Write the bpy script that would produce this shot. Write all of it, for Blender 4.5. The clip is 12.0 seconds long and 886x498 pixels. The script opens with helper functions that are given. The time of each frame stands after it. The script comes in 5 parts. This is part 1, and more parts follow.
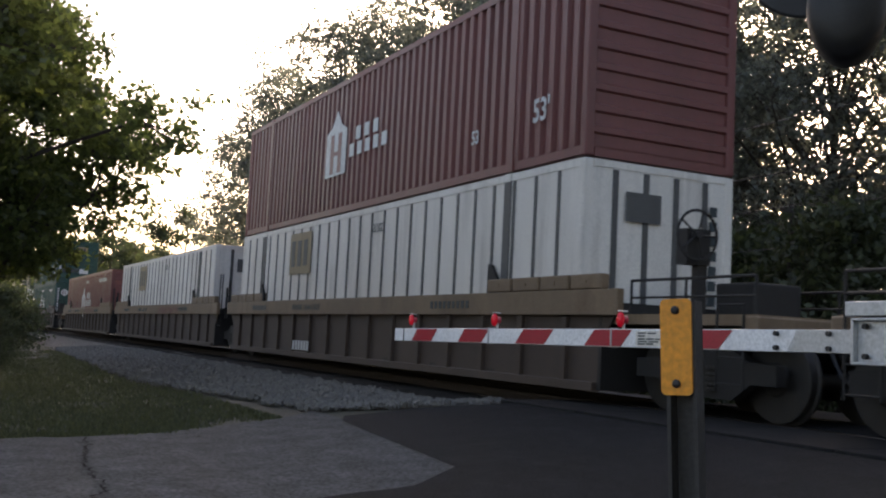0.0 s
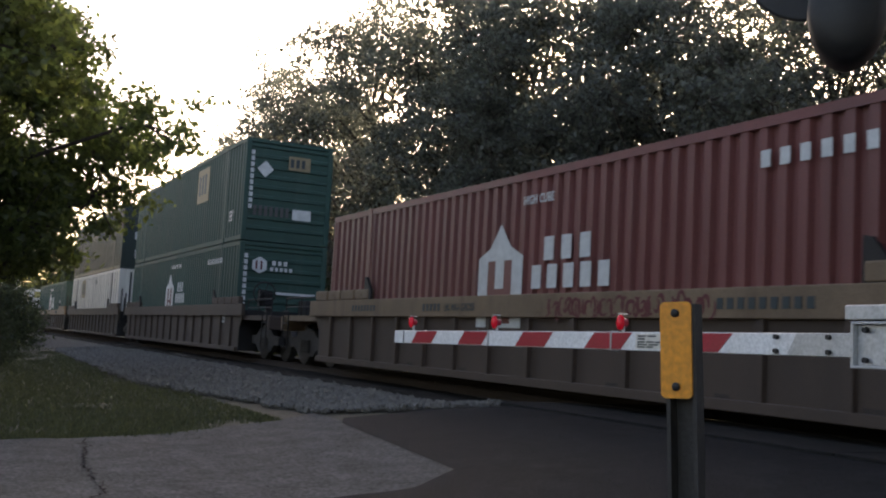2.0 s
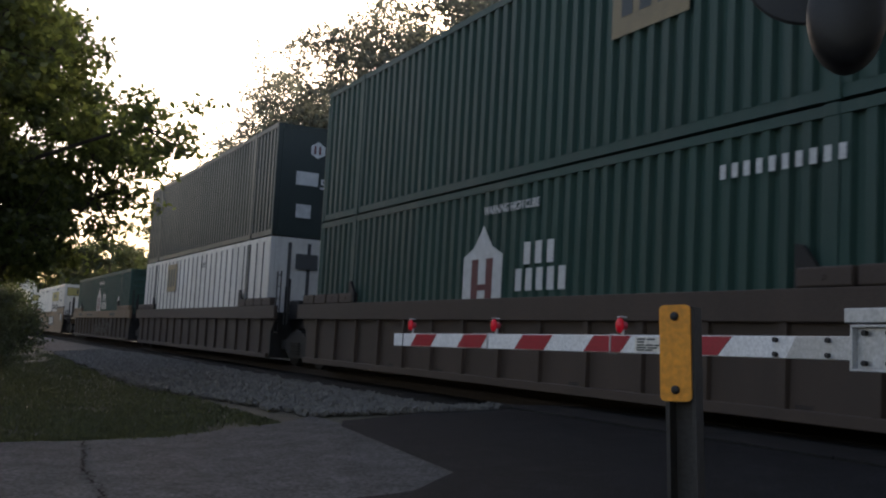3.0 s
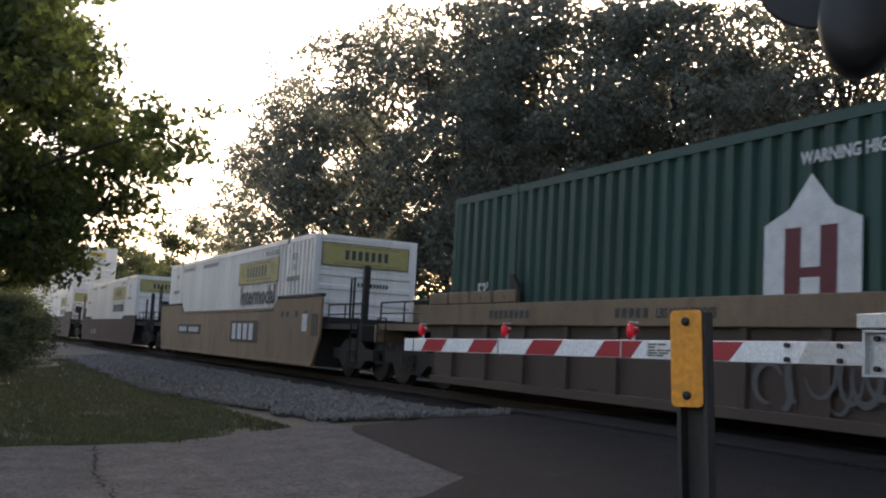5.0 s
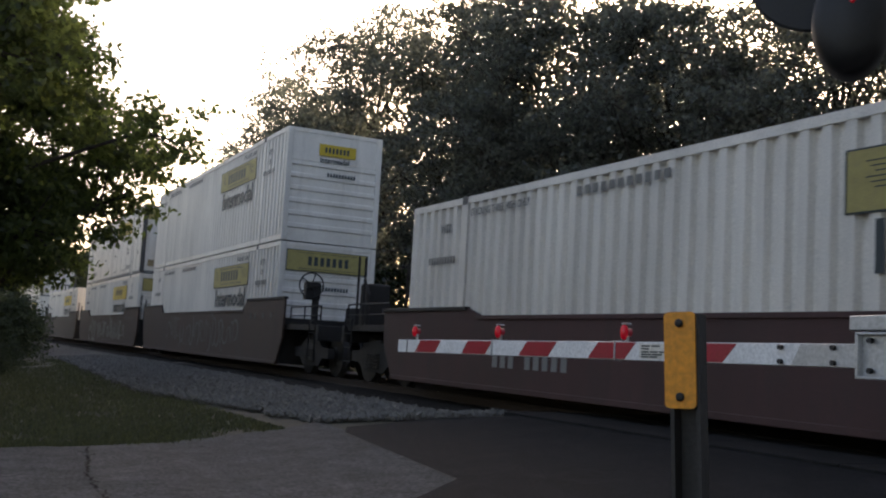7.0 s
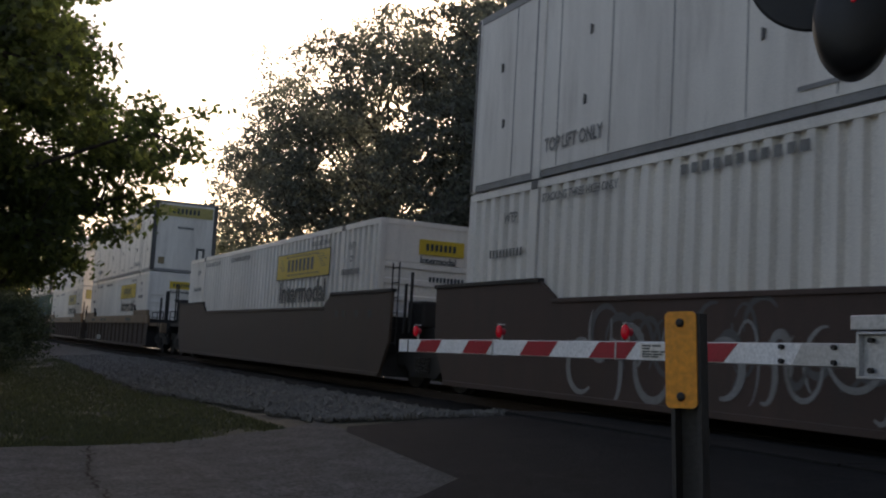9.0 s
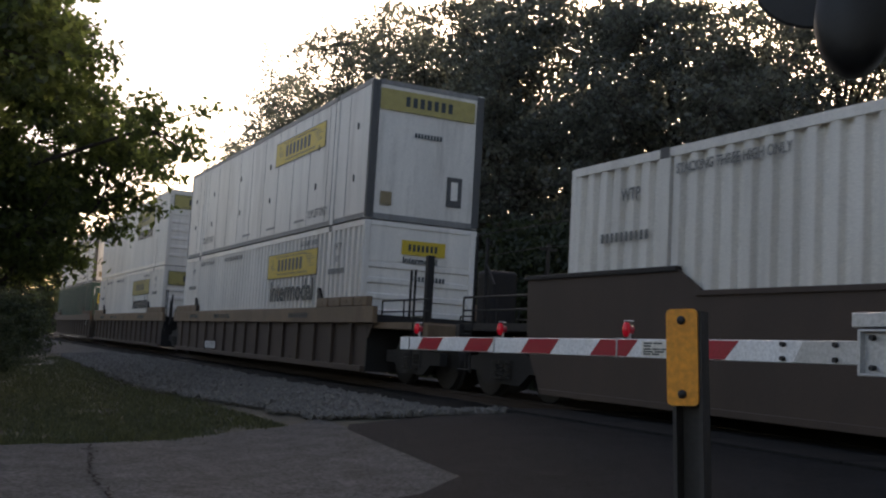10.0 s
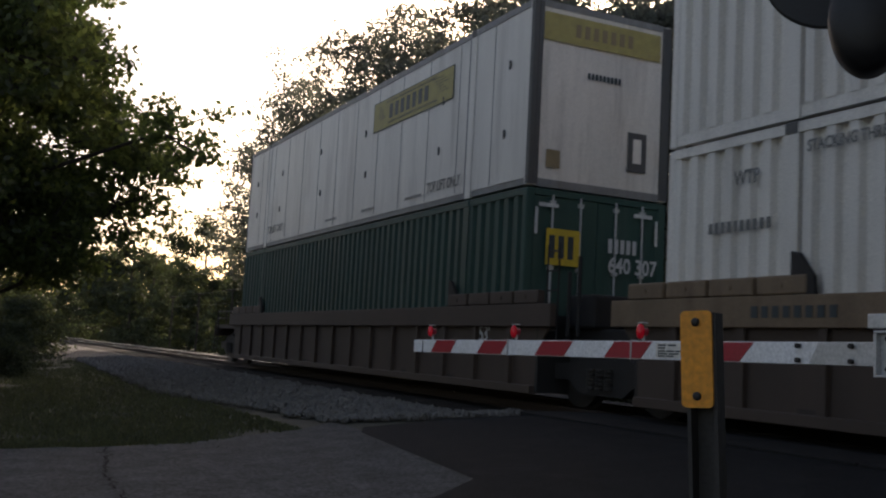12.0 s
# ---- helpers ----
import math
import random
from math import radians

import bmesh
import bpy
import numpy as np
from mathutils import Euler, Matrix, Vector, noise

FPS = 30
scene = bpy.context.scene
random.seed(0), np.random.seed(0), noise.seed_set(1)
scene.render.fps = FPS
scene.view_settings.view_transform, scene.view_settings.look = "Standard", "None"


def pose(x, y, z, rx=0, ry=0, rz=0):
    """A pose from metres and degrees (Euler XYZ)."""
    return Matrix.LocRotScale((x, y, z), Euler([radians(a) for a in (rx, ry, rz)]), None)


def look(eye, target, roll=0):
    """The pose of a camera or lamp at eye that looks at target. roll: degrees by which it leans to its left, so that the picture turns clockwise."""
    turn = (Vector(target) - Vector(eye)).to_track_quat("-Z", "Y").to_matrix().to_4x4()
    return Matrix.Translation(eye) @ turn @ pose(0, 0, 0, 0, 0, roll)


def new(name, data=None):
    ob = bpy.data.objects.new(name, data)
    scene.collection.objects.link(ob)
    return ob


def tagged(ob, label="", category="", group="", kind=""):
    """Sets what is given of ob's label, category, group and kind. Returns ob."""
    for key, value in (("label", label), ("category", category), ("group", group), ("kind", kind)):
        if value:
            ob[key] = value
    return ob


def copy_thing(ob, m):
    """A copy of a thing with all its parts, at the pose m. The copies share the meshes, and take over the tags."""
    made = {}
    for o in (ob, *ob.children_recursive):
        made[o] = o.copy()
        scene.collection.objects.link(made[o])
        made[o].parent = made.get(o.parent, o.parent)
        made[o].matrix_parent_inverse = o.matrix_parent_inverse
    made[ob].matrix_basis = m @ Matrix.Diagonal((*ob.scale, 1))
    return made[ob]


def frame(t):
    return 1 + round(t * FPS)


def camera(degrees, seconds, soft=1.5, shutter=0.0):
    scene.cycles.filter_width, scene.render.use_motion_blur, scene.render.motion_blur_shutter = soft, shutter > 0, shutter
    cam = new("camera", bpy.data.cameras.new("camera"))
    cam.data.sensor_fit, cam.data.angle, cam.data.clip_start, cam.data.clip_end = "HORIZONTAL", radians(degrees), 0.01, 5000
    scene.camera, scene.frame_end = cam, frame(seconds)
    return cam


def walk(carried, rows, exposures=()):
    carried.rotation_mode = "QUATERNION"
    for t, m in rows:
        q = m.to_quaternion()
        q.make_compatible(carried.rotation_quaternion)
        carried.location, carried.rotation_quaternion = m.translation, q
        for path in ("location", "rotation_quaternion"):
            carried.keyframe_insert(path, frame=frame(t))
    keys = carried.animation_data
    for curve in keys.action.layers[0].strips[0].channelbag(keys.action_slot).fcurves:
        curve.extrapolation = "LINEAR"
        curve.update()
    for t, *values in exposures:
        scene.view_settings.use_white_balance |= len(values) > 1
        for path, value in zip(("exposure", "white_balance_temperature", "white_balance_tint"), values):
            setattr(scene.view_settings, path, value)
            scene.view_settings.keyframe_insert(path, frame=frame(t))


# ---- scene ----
cam = camera(47.3, 12.0, soft=2.1, shutter=0.05)
EYE = (0.0, -8.87, 0.72)
TURNS = [
    (0.0, 63.00, 5.10, -2.90),
    (0.5, 63.04, 5.07, -2.93),
    (1.0, 62.81, 5.15, -3.03),
    (1.5, 62.85, 5.16, -3.05),
    (2.0, 62.99, 5.23, -3.08),
    (2.5, 62.95, 5.28, -3.01),
    (3.0, 62.95, 5.40, -3.10),
    (5.0, 63.54, 5.65, -3.17),
    (5.5, 63.38, 5.67, -3.18),
    (6.0, 63.44, 5.68, -3.24),
    (6.5, 63.35, 5.70, -3.18),
    (7.0, 63.19, 5.74, -3.26),
    (9.0, 63.24, 5.72, -3.26),
    (9.5, 63.60, 5.65, -3.31),
    (10.0, 63.31, 5.58, -3.24),
    (10.5, 63.14, 5.71, -3.34),
    (11.0, 63.05, 5.63, -3.23),
    (11.5, 63.36, 5.47, -3.02),
    (12.0, 64.08, 5.69, -3.05),
]
walk(cam, [(t, pose(*EYE, 90 + pitch, roll, yaw)) for t, yaw, pitch, roll in TURNS],
     [(0.0, 1.75, 7400, 21), (0.5, 1.5, 7400, 21), (1.0, 1.7, 7400, 21), (1.5, 1.7, 7400, 21), (2.5, 1.82, 7400, 21), (3.0, 1.3, 7400, 21), (5.0, 1.82, 7400, 21), (5.7, 1.72, 7400, 21), (6.5, 1.42, 7400, 21), (7.2, 1.35, 7400, 21),
      (9.0, 0.8, 7400, 21), (9.6, 1.12, 7400, 21), (10.2, 1.2, 7400, 21), (11.0, 0.70, 7400, 21), (12.0, 0.7, 7400, 21)])

# ---- daylight: low sun behind the trees across the track ----
SUN = Vector((-0.748, 0.574, 0.334)).normalized()
world = bpy.data.worlds.new("sky")
scene.world = world
world.use_nodes = True
wn = world.node_tree.nodes
sky = wn.new("ShaderNodeTexSky")
sky.sky_type, sky.sun_disc = "NISHITA", False
sky.sun_elevation = math.asin(SUN.z)
sky.sun_rotation = math.atan2(SUN.x, SUN.y)
sky.air_density, sky.dust_density, sky.ozone_density = 1.0, 2.8, 1.0
wn["Background"].inputs["Strength"].default_value = 0.13
world.node_tree.links.new(sky.outputs[0], wn["Background"].inputs["Color"])
sun = new("sun", bpy.data.lights.new("sun", "SUN"))
sun.data.energy, sun.data.angle, sun.data.color = 4.2, radians(0.6), (1.0, 0.93, 0.82)
sun.matrix_world = look((SUN * 50)[:], (0, 0, 0))


# ---- materials ----
def material(name, color, rough=0.6, metal=0.0, dark=0.6, scale=3.0, stretch=(1, 1, 1), bump=0.2, fine=60.0,
             stain=None, stain_amount=0.5, per_object=0.0, speckle=0.15, shine=0.5):
    """A painted or natural surface: broad patches, fine grain, stains and relief."""
    m = bpy.data.materials.new(name)
    m.use_nodes = True
    nt = m.node_tree
    n, link = nt.nodes, nt.links.new
    bsdf = n["Principled BSDF"]
    tc = n.new("ShaderNodeTexCoord")
    mp = n.new("ShaderNodeMapping")
    mp.inputs["Scale"].default_value = stretch
    link(tc.outputs["Object"], mp.inputs["Vector"])
    broad = n.new("ShaderNodeTexNoise")
    broad.inputs["Scale"].default_value, broad.inputs["Detail"].default_value = scale, 6.0
    broad.inputs["Roughness"].default_value = 0.62
    link(mp.outputs[0], broad.inputs["Vector"])
    grain = n.new("ShaderNodeTexNoise")
    grain.inputs["Scale"].default_value, grain.inputs["Detail"].default_value = fine, 3.0
    link(tc.outputs["Object"], grain.inputs["Vector"])
    ramp = n.new("ShaderNodeValToRGB")
    ramp.color_ramp.elements[0].position, ramp.color_ramp.elements[1].position = 0.32, 0.68
    ramp.color_ramp.elements[0].color = (*[c * dark for c in color], 1)
    ramp.color_ramp.elements[1].color = (*color, 1)
    link(broad.outputs["Fac"], ramp.inputs["Fac"])
    last = ramp.outputs["Color"]
    if stain:
        spots = n.new("ShaderNodeTexNoise")
        spots.inputs["Scale"].default_value, spots.inputs["Detail"].default_value = scale * 2.3, 8.0
        spots.inputs["Roughness"].default_value = 0.7
        link(mp.outputs[0], spots.inputs["Vector"])
        cut = n.new("ShaderNodeMapRange")
        cut.inputs["From Min"].default_value, cut.inputs["From Max"].default_value = 0.5, 0.72
        cut.inputs["To Max"].default_value = stain_amount
        link(spots.outputs["Fac"], cut.inputs["Value"])
        mix = n.new("ShaderNodeMix")
        mix.data_type = "RGBA"
        link(cut.outputs[0], mix.inputs["Factor"])
        link(last, mix.inputs["A"])
        mix.inputs["B"].default_value = (*stain, 1)
        last = mix.outputs["Result"]
    g = n.new("ShaderNodeMapRange")
    g.inputs["From Min"].default_value, g.inputs["From Max"].default_value = 0.3, 0.7
    g.inputs["To Min"].default_value, g.inputs["To Max"].default_value = 1 - 1.2 * speckle, 1 + 0.8 * speckle
    link(grain.outputs["Fac"], g.inputs["Value"])
    mul = n.new("ShaderNodeMix")
    mul.data_type, mul.blend_type = "RGBA", "MULTIPLY"
    mul.inputs["Factor"].default_value = 1.0
    link(last, mul.inputs["A"])
    link(g.outputs[0], mul.inputs["B"])
    last = mul.outputs["Result"]
    if per_object:
        info = n.new("ShaderNodeObjectInfo")
        v = n.new("ShaderNodeMapRange")
        v.inputs["To Min"].default_value, v.inputs["To Max"].default_value = 1 - per_object, 1 + per_object
        link(info.outputs["Random"], v.inputs["Value"])
        m2 = n.new("ShaderNodeMix")
        m2.data_type, m2.blend_type = "RGBA", "MULTIPLY"
        m2.inputs["Factor"].default_value = 1.0
        link(last, m2.inputs["A"])
        link(v.outputs[0], m2.inputs["B"])
        last = m2.outputs["Result"]
    link(last, bsdf.inputs["Base Color"])
    r = n.new("ShaderNodeMapRange")
    r.inputs["To Min"].default_value, r.inputs["To Max"].default_value = max(rough - 0.12, 0.05), min(rough + 0.15, 1)
    link(broad.outputs["Fac"], r.inputs["Value"])
    link(r.outputs[0], bsdf.inputs["Roughness"])
    bsdf.inputs["Metallic"].default_value = metal
    bsdf.inputs["Specular IOR Level"].default_value = shine
    if bump:
        b = n.new("ShaderNodeBump")
        b.inputs["Strength"].default_value, b.inputs["Distance"].default_value = bump, 0.02
        link(grain.outputs["Fac"], b.inputs["Height"])
        link(b.outputs[0], bsdf.inputs["Normal"])
    return m


def leaf_material(name, color, back, share=0.45):
    """Thin leaves: they let light through, each leaf a little different."""
    m = bpy.data.materials.new(name)
    m.use_nodes = True
    nt = m.node_tree
    n, link = nt.nodes, nt.links.new
    n.remove(n["Principled BSDF"])
    geo = n.new("ShaderNodeNewGeometry")
    out = n["Material Output"]
    shades = []
    for c in (color, back):
        ramp = n.new("ShaderNodeValToRGB")
        ramp.color_ramp.elements[0].color = (*[v * 0.55 for v in c], 1)
        ramp.color_ramp.elements[1].color = (*[min(v * 1.35, 1) for v in c], 1)
        link(geo.outputs["Random Per Island"], ramp.inputs["Fac"])
        shades.append(ramp.outputs["Color"])
    d = n.new("ShaderNodeBsdfDiffuse")
    t = n.new("ShaderNodeBsdfTranslucent")
    gl = n.new("ShaderNodeBsdfGlossy")
    gl.inputs["Roughness"].default_value = 0.5
    gl.inputs["Color"].default_value = (0.5, 0.5, 0.5, 1)
    link(shades[0], d.inputs["Color"])
    link(shades[1], t.inputs["Color"])
    m1, m2 = n.new("ShaderNodeMixShader"), n.new("ShaderNodeMixShader")
    m1.inputs["Fac"].default_value = share
    link(d.outputs[0], m1.inputs[1])
    link(t.outputs[0], m1.inputs[2])
    m2.inputs["Fac"].default_value = 0.05
    link(m1.outputs[0], m2.inputs[1])
    link(gl.outputs[0], m2.inputs[2])
    link(m2.outputs[0], out.inputs["Surface"])
    return m


def glow_material(name, color, strength):
    m = bpy.data.materials.new(name)
    m.use_nodes = True
    b = m.node_tree.nodes["Principled BSDF"]
    b.inputs["Base Color"].default_value = (*color, 1)
    b.inputs["Roughness"].default_value = 0.25
    b.inputs["Emission Color"].default_value = (*color, 1)
    b.inputs["Emission Strength"].default_value = strength
    return m


STREAK = (1, 1, 0.12)
M_WHITE = material("white_paint", (0.80, 0.755, 0.685), 0.45, dark=0.80, scale=1.2, stretch=STREAK, bump=0.05,
                   stain=(0.34, 0.31, 0.27), stain_amount=0.35)
M_WHITE_WORN = material("worn_white_paint", (0.76, 0.72, 0.655), 0.5, dark=0.76, scale=1.0, stretch=STREAK, bump=0.06,
                        stain=(0.26, 0.23, 0.20), stain_amount=0.5)
M_GREEN = material("green_paint", (0.016, 0.064, 0.05), 0.62, dark=0.75, scale=1.3, stretch=STREAK, bump=0.06,
                   stain=(0.06, 0.09, 0.07), stain_amount=0.45)
M_DARKGREEN = material("black_green_paint", (0.02, 0.035, 0.032), 0.5, dark=0.75, scale=1.3, stretch=STREAK, bump=0.06)
# Oxide red, its saturation lowered to carry the haze.
M_RED = material("hazed_oxide_red_paint", (0.19, 0.058, 0.052), 0.5, dark=0.75, scale=1.2, stretch=STREAK, bump=0.06,
                 stain=(0.10, 0.045, 0.035), stain_amount=0.45)
M_GREYPOST = material("grey_post_paint", (0.09, 0.09, 0.088), 0.6, dark=0.7, scale=2.0, stretch=STREAK)
M_GREYRAIL = material("grey_rail_paint", (0.24, 0.24, 0.235), 0.55, dark=0.7, scale=2.0, stretch=STREAK, stain=(0.12, 0.09, 0.07), stain_amount=0.5)
M_TAN = material("faded_yellow_steel", (0.215, 0.145, 0.088), 0.65, dark=0.6, scale=0.9, stretch=(1, 1, 0.35), bump=0.15,
                 stain=(0.10, 0.06, 0.035), stain_amount=0.75)
M_TANGREY = material("weathered_tan_steel", (0.275, 0.182, 0.105), 0.7, dark=0.65, scale=0.9, stretch=(1, 1, 0.35), bump=0.12,
                     stain=(0.12, 0.075, 0.045), stain_amount=0.7)
M_BROWN = material("brown_steel", (0.072, 0.048, 0.036), 0.7, dark=0.6, scale=0.9, stretch=(1, 1, 0.35), bump=0.15,
                   stain=(0.06, 0.04, 0.03), stain_amount=0.75)
M_DARKRED = material("dark_brown_steel", (0.072, 0.043, 0.034), 0.7, dark=0.6, scale=0.9, stretch=(1, 1, 0.35), bump=0.15,
                     stain=(0.04, 0.03, 0.025), stain_amount=0.7)
M_MAROONSTEEL = material("maroon_steel", (0.075, 0.034, 0.032), 0.7, dark=0.6, scale=0.9, stretch=(1, 1, 0.35), bump=0.15,
                         stain=(0.04, 0.028, 0.025), stain_amount=0.7)
# Greasy steel of frames and wheels; shadowing is also darkened into both colours.
M_STEEL = material("sooty_shaded_steel", (0.022, 0.020, 0.019), 0.7, 0.1, dark=0.5, scale=5.0, bump=0.3)
M_WHEEL = material("shaded_wheel_steel", (0.03, 0.026, 0.023), 0.6, 0.2, dark=0.6, scale=5.0, bump=0.1)
M_RAIL = material("polished_rail", (0.42, 0.41, 0.40), 0.22, 1.0, dark=0.8, scale=4.0, bump=0.03)
M_RUST = material("rusted_rail", (0.045, 0.028, 0.02), 0.85, dark=0.6, scale=8.0, bump=0.3)
# Oiled wood, made darker for the shade below the cars.
M_TIE = material("oiled_shaded_tie", (0.035, 0.028, 0.023), 0.9, dark=0.5, scale=6.0, bump=0.6, per_object=0.25)
M_YELLOW = material("yellow_panel", (0.62, 0.43, 0.03), 0.5, dark=0.85, scale=4.0, bump=0.03, stain=(0.35, 0.25, 0.06),
                    stain_amount=0.4)
M_INK = material("dark_lettering", (0.03, 0.045, 0.05), 0.55, dark=0.8, scale=8.0, bump=0.0)
M_WORNINK = material("worn_lettering", (0.2, 0.2, 0.19), 0.55, dark=0.6, scale=8.0, bump=0.0)
M_PALE = material("pale_lettering", (0.62, 0.63, 0.62), 0.55, dark=0.75, scale=6.0, bump=0.0)
M_MAROON = material("maroon_lettering", (0.12, 0.02, 0.025), 0.55, dark=0.8, scale=8.0, bump=0.0)
M_TANPANEL = material("tan_panel", (0.28, 0.215, 0.12), 0.6, dark=0.75, scale=5.0, bump=0.02)
# Duller yellow: faded side panels, and end panels that catch less light.
M_FADED_SHADED = material("faded_shaded_yellow_panel", (0.42, 0.35, 0.12), 0.6, dark=0.75, scale=4.0, bump=0.03, stain=(0.26, 0.22, 0.12), stain_amount=0.5)
M_ARMWHITE = material("reflective_white", (0.80, 0.80, 0.80), 0.4, dark=0.9, scale=5.0, bump=0.03, stain=(0.5, 0.49, 0.46),
                      stain_amount=0.4)
M_ARMRED = material("reflective_red", (0.38, 0.012, 0.03), 0.4, dark=0.85, scale=6.0, bump=0.03)
M_ALU = material("weathered_aluminium", (0.52, 0.53, 0.54), 0.45, 0.6, dark=0.8, scale=6.0, bump=0.05)
M_SIGNYELLOW = material("marker_yellow", (0.82, 0.31, 0.02), 0.5, dark=0.88, scale=9.0, bump=0.05,
                        stain=(0.5, 0.22, 0.03), stain_amount=0.5)
M_POST = material("dark_post", (0.05, 0.046, 0.044), 0.6, 0.3, dark=0.6, scale=7.0, stretch=(1, 1, 0.1), bump=0.15)
M_BLACK = material("black_enamel", (0.012, 0.012, 0.013), 0.5, dark=0.7, scale=6.0, bump=0.03)
M_ASPHALT = material("dark_asphalt", (0.0150, 0.0162, 0.0178), 0.95, dark=0.5, scale=1.4, bump=0.8, fine=45.0, speckle=0.4, shine=0.12,
                     stain=(0.033, 0.036, 0.039), stain_amount=0.35)
M_PAVEMENT = material("worn_pavement", (0.092, 0.097, 0.097), 0.95, dark=0.5, scale=2.6, bump=0.8, fine=30.0, speckle=0.45, shine=0.12,
                      stain=(0.035, 0.035, 0.033), stain_amount=0.75)
# Oily stone, its colour darkened further to stand for shade under the train.
M_OILED_SHADE = material("oily_shaded_ballast", (0.016, 0.015, 0.014), 0.95, dark=0.5, scale=10.0, bump=1.0, fine=40.0, shine=0.1)
# Near-black panel colour holds the shadow that lies under the train.
M_SHADEPANEL = material("shaded_crossing_panel", (0.02, 0.02, 0.02), 0.95, dark=0.6, scale=5.0, bump=0.5, fine=30.0, shine=0.12)
M_GRAVEL = material("ballast_bed", (0.085, 0.079, 0.072), 0.95, dark=0.45, scale=14.0, bump=1.0, fine=40.0)
M_STONE = material("ballast_stone", (0.145, 0.137, 0.124), 0.9, dark=0.6, scale=6.0, bump=0.4, fine=30.0)
M_SOIL = material("rough_ground", (0.034, 0.036, 0.02), 0.95, dark=0.5, scale=0.8, bump=0.9, fine=20.0,
                  stain=(0.06, 0.052, 0.036), stain_amount=0.6)
M_BARK = material("bark", (0.07, 0.058, 0.046), 0.95, dark=0.5, scale=6.0, stretch=(1, 1, 0.2), bump=0.8, fine=25.0)
# Leaves behind the track: paler and greyer, with the backlight haze mixed in.
M_LEAF_HAZE = leaf_material("hazed_oak_leaves", (0.092, 0.101, 0.088), (0.165, 0.18, 0.135), 0.5)
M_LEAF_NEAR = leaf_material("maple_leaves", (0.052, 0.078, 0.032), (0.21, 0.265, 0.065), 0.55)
M_LEAF_SHRUB = leaf_material("shrub_leaves", (0.04, 0.052, 0.026), (0.07, 0.09, 0.03), 0.3)
M_GRASS = leaf_material("grass_blades", (0.048, 0.058, 0.027), (0.09, 0.105, 0.038), 0.35)
M_GLOW = glow_material("red_lamp_lens", (0.55, 0.008, 0.022), 0.05)


# ---- mesh helpers ----
def part(name, bm, mat, parent=None, label="", smooth=False):
    """Link a bmesh as one mesh object, under a thing or a part."""
    me = bpy.data.meshes.new(name)
    bm.to_mesh(me)
    bm.free()
    me.materials.append(mat)
    if smooth:
        for p in me.polygons:
            p.use_smooth = True
    ob = new(name, me)
    ob.parent = parent
    if label:
        tagged(ob, label)
    return ob


def shared(name, me, parent, m, label=""):
    ob = new(name, me)
    ob.parent = parent
    ob.matrix_basis = m
    if label:
        tagged(ob, label)
    return ob


def mesh_of(name, bm, mat):
    me = bpy.data.meshes.new(name)
    bm.to_mesh(me)
    bm.free()
    me.materials.append(mat)
    return me


def box(bm, x0, x1, y0, y1, z0, z1, bevel=0.0):
    vs = [bm.verts.new((x, y, z)) for x in (x0, x1) for y in (y0, y1) for z in (z0, z1)]
    fs = [bm.faces.new([vs[i] for i in f]) for f in
          ((0, 1, 3, 2), (4, 6, 7, 5), (0, 4, 5, 1), (2, 3, 7, 6), (0, 2, 6, 4), (1, 5, 7, 3))]
    if bevel:
        es = list({e for f in fs for e in f.edges})
        bmesh.ops.bevel(bm, geom=es, offset=bevel, segments=2, profile=0.5, affect="EDGES")
    return bm


def boxes(*rows, bevel=0.0):
    bm = bmesh.new()
    for r in rows:
        box(bm, *r, bevel=bevel)
    return bm


def prism(bm, outline, y0, y1):
    """A solid with an outline in x, z, from y0 to y1."""
    a = [bm.verts.new((x, y0, z)) for x, z in outline]
    b = [bm.verts.new((x, y1, z)) for x, z in outline]
    n = len(outline)
    fs = [bm.faces.new(a), bm.faces.new(b[::-1])]
    for i in range(n):
        fs.append(bm.faces.new((a[i], b[i], b[(i + 1) % n], a[(i + 1) % n])))
    bmesh.ops.recalc_face_normals(bm, faces=fs)
    return bm


def tube(bm, a, b, r, r2=None, n=10):
    a, b = Vector(a), Vector(b)
    d = (b - a)
    m = Matrix.Translation((a + b) / 2) @ d.to_track_quat("Z", "Y").to_matrix().to_4x4()
    bmesh.ops.create_cone(bm, cap_ends=True, segments=n, radius1=r, radius2=r if r2 is None else r2,
                          depth=d.length, matrix=m)
    return bm


def lathe(bm, profile, n=24, axis="Y"):
    """Turn a profile of (radius, along) about an axis."""
    rings = []
    for r, h in profile:
        ring = []
        for i in range(n):
            a = 2 * math.pi * i / n
            c, s = r * math.cos(a), r * math.sin(a)
            ring.append(bm.verts.new({"Y": (c, h, s), "X": (h, c, s), "Z": (c, s, h)}[axis]))
        rings.append(ring)
    for p, q in zip(rings, rings[1:]):
        for i in range(n):
            bm.faces.new((p[i], p[(i + 1) % n], q[(i + 1) % n], q[i]))
    bm.faces.new(rings[0][::-1])
    bm.faces.new(rings[-1])
    bmesh.ops.recalc_face_normals(bm, faces=bm.faces[:])
    return bm


def thing(name, m, label, category, group="", kind=""):
    ob = new(name)
    ob.matrix_basis = m
    return tagged(ob, label, category, group, kind)


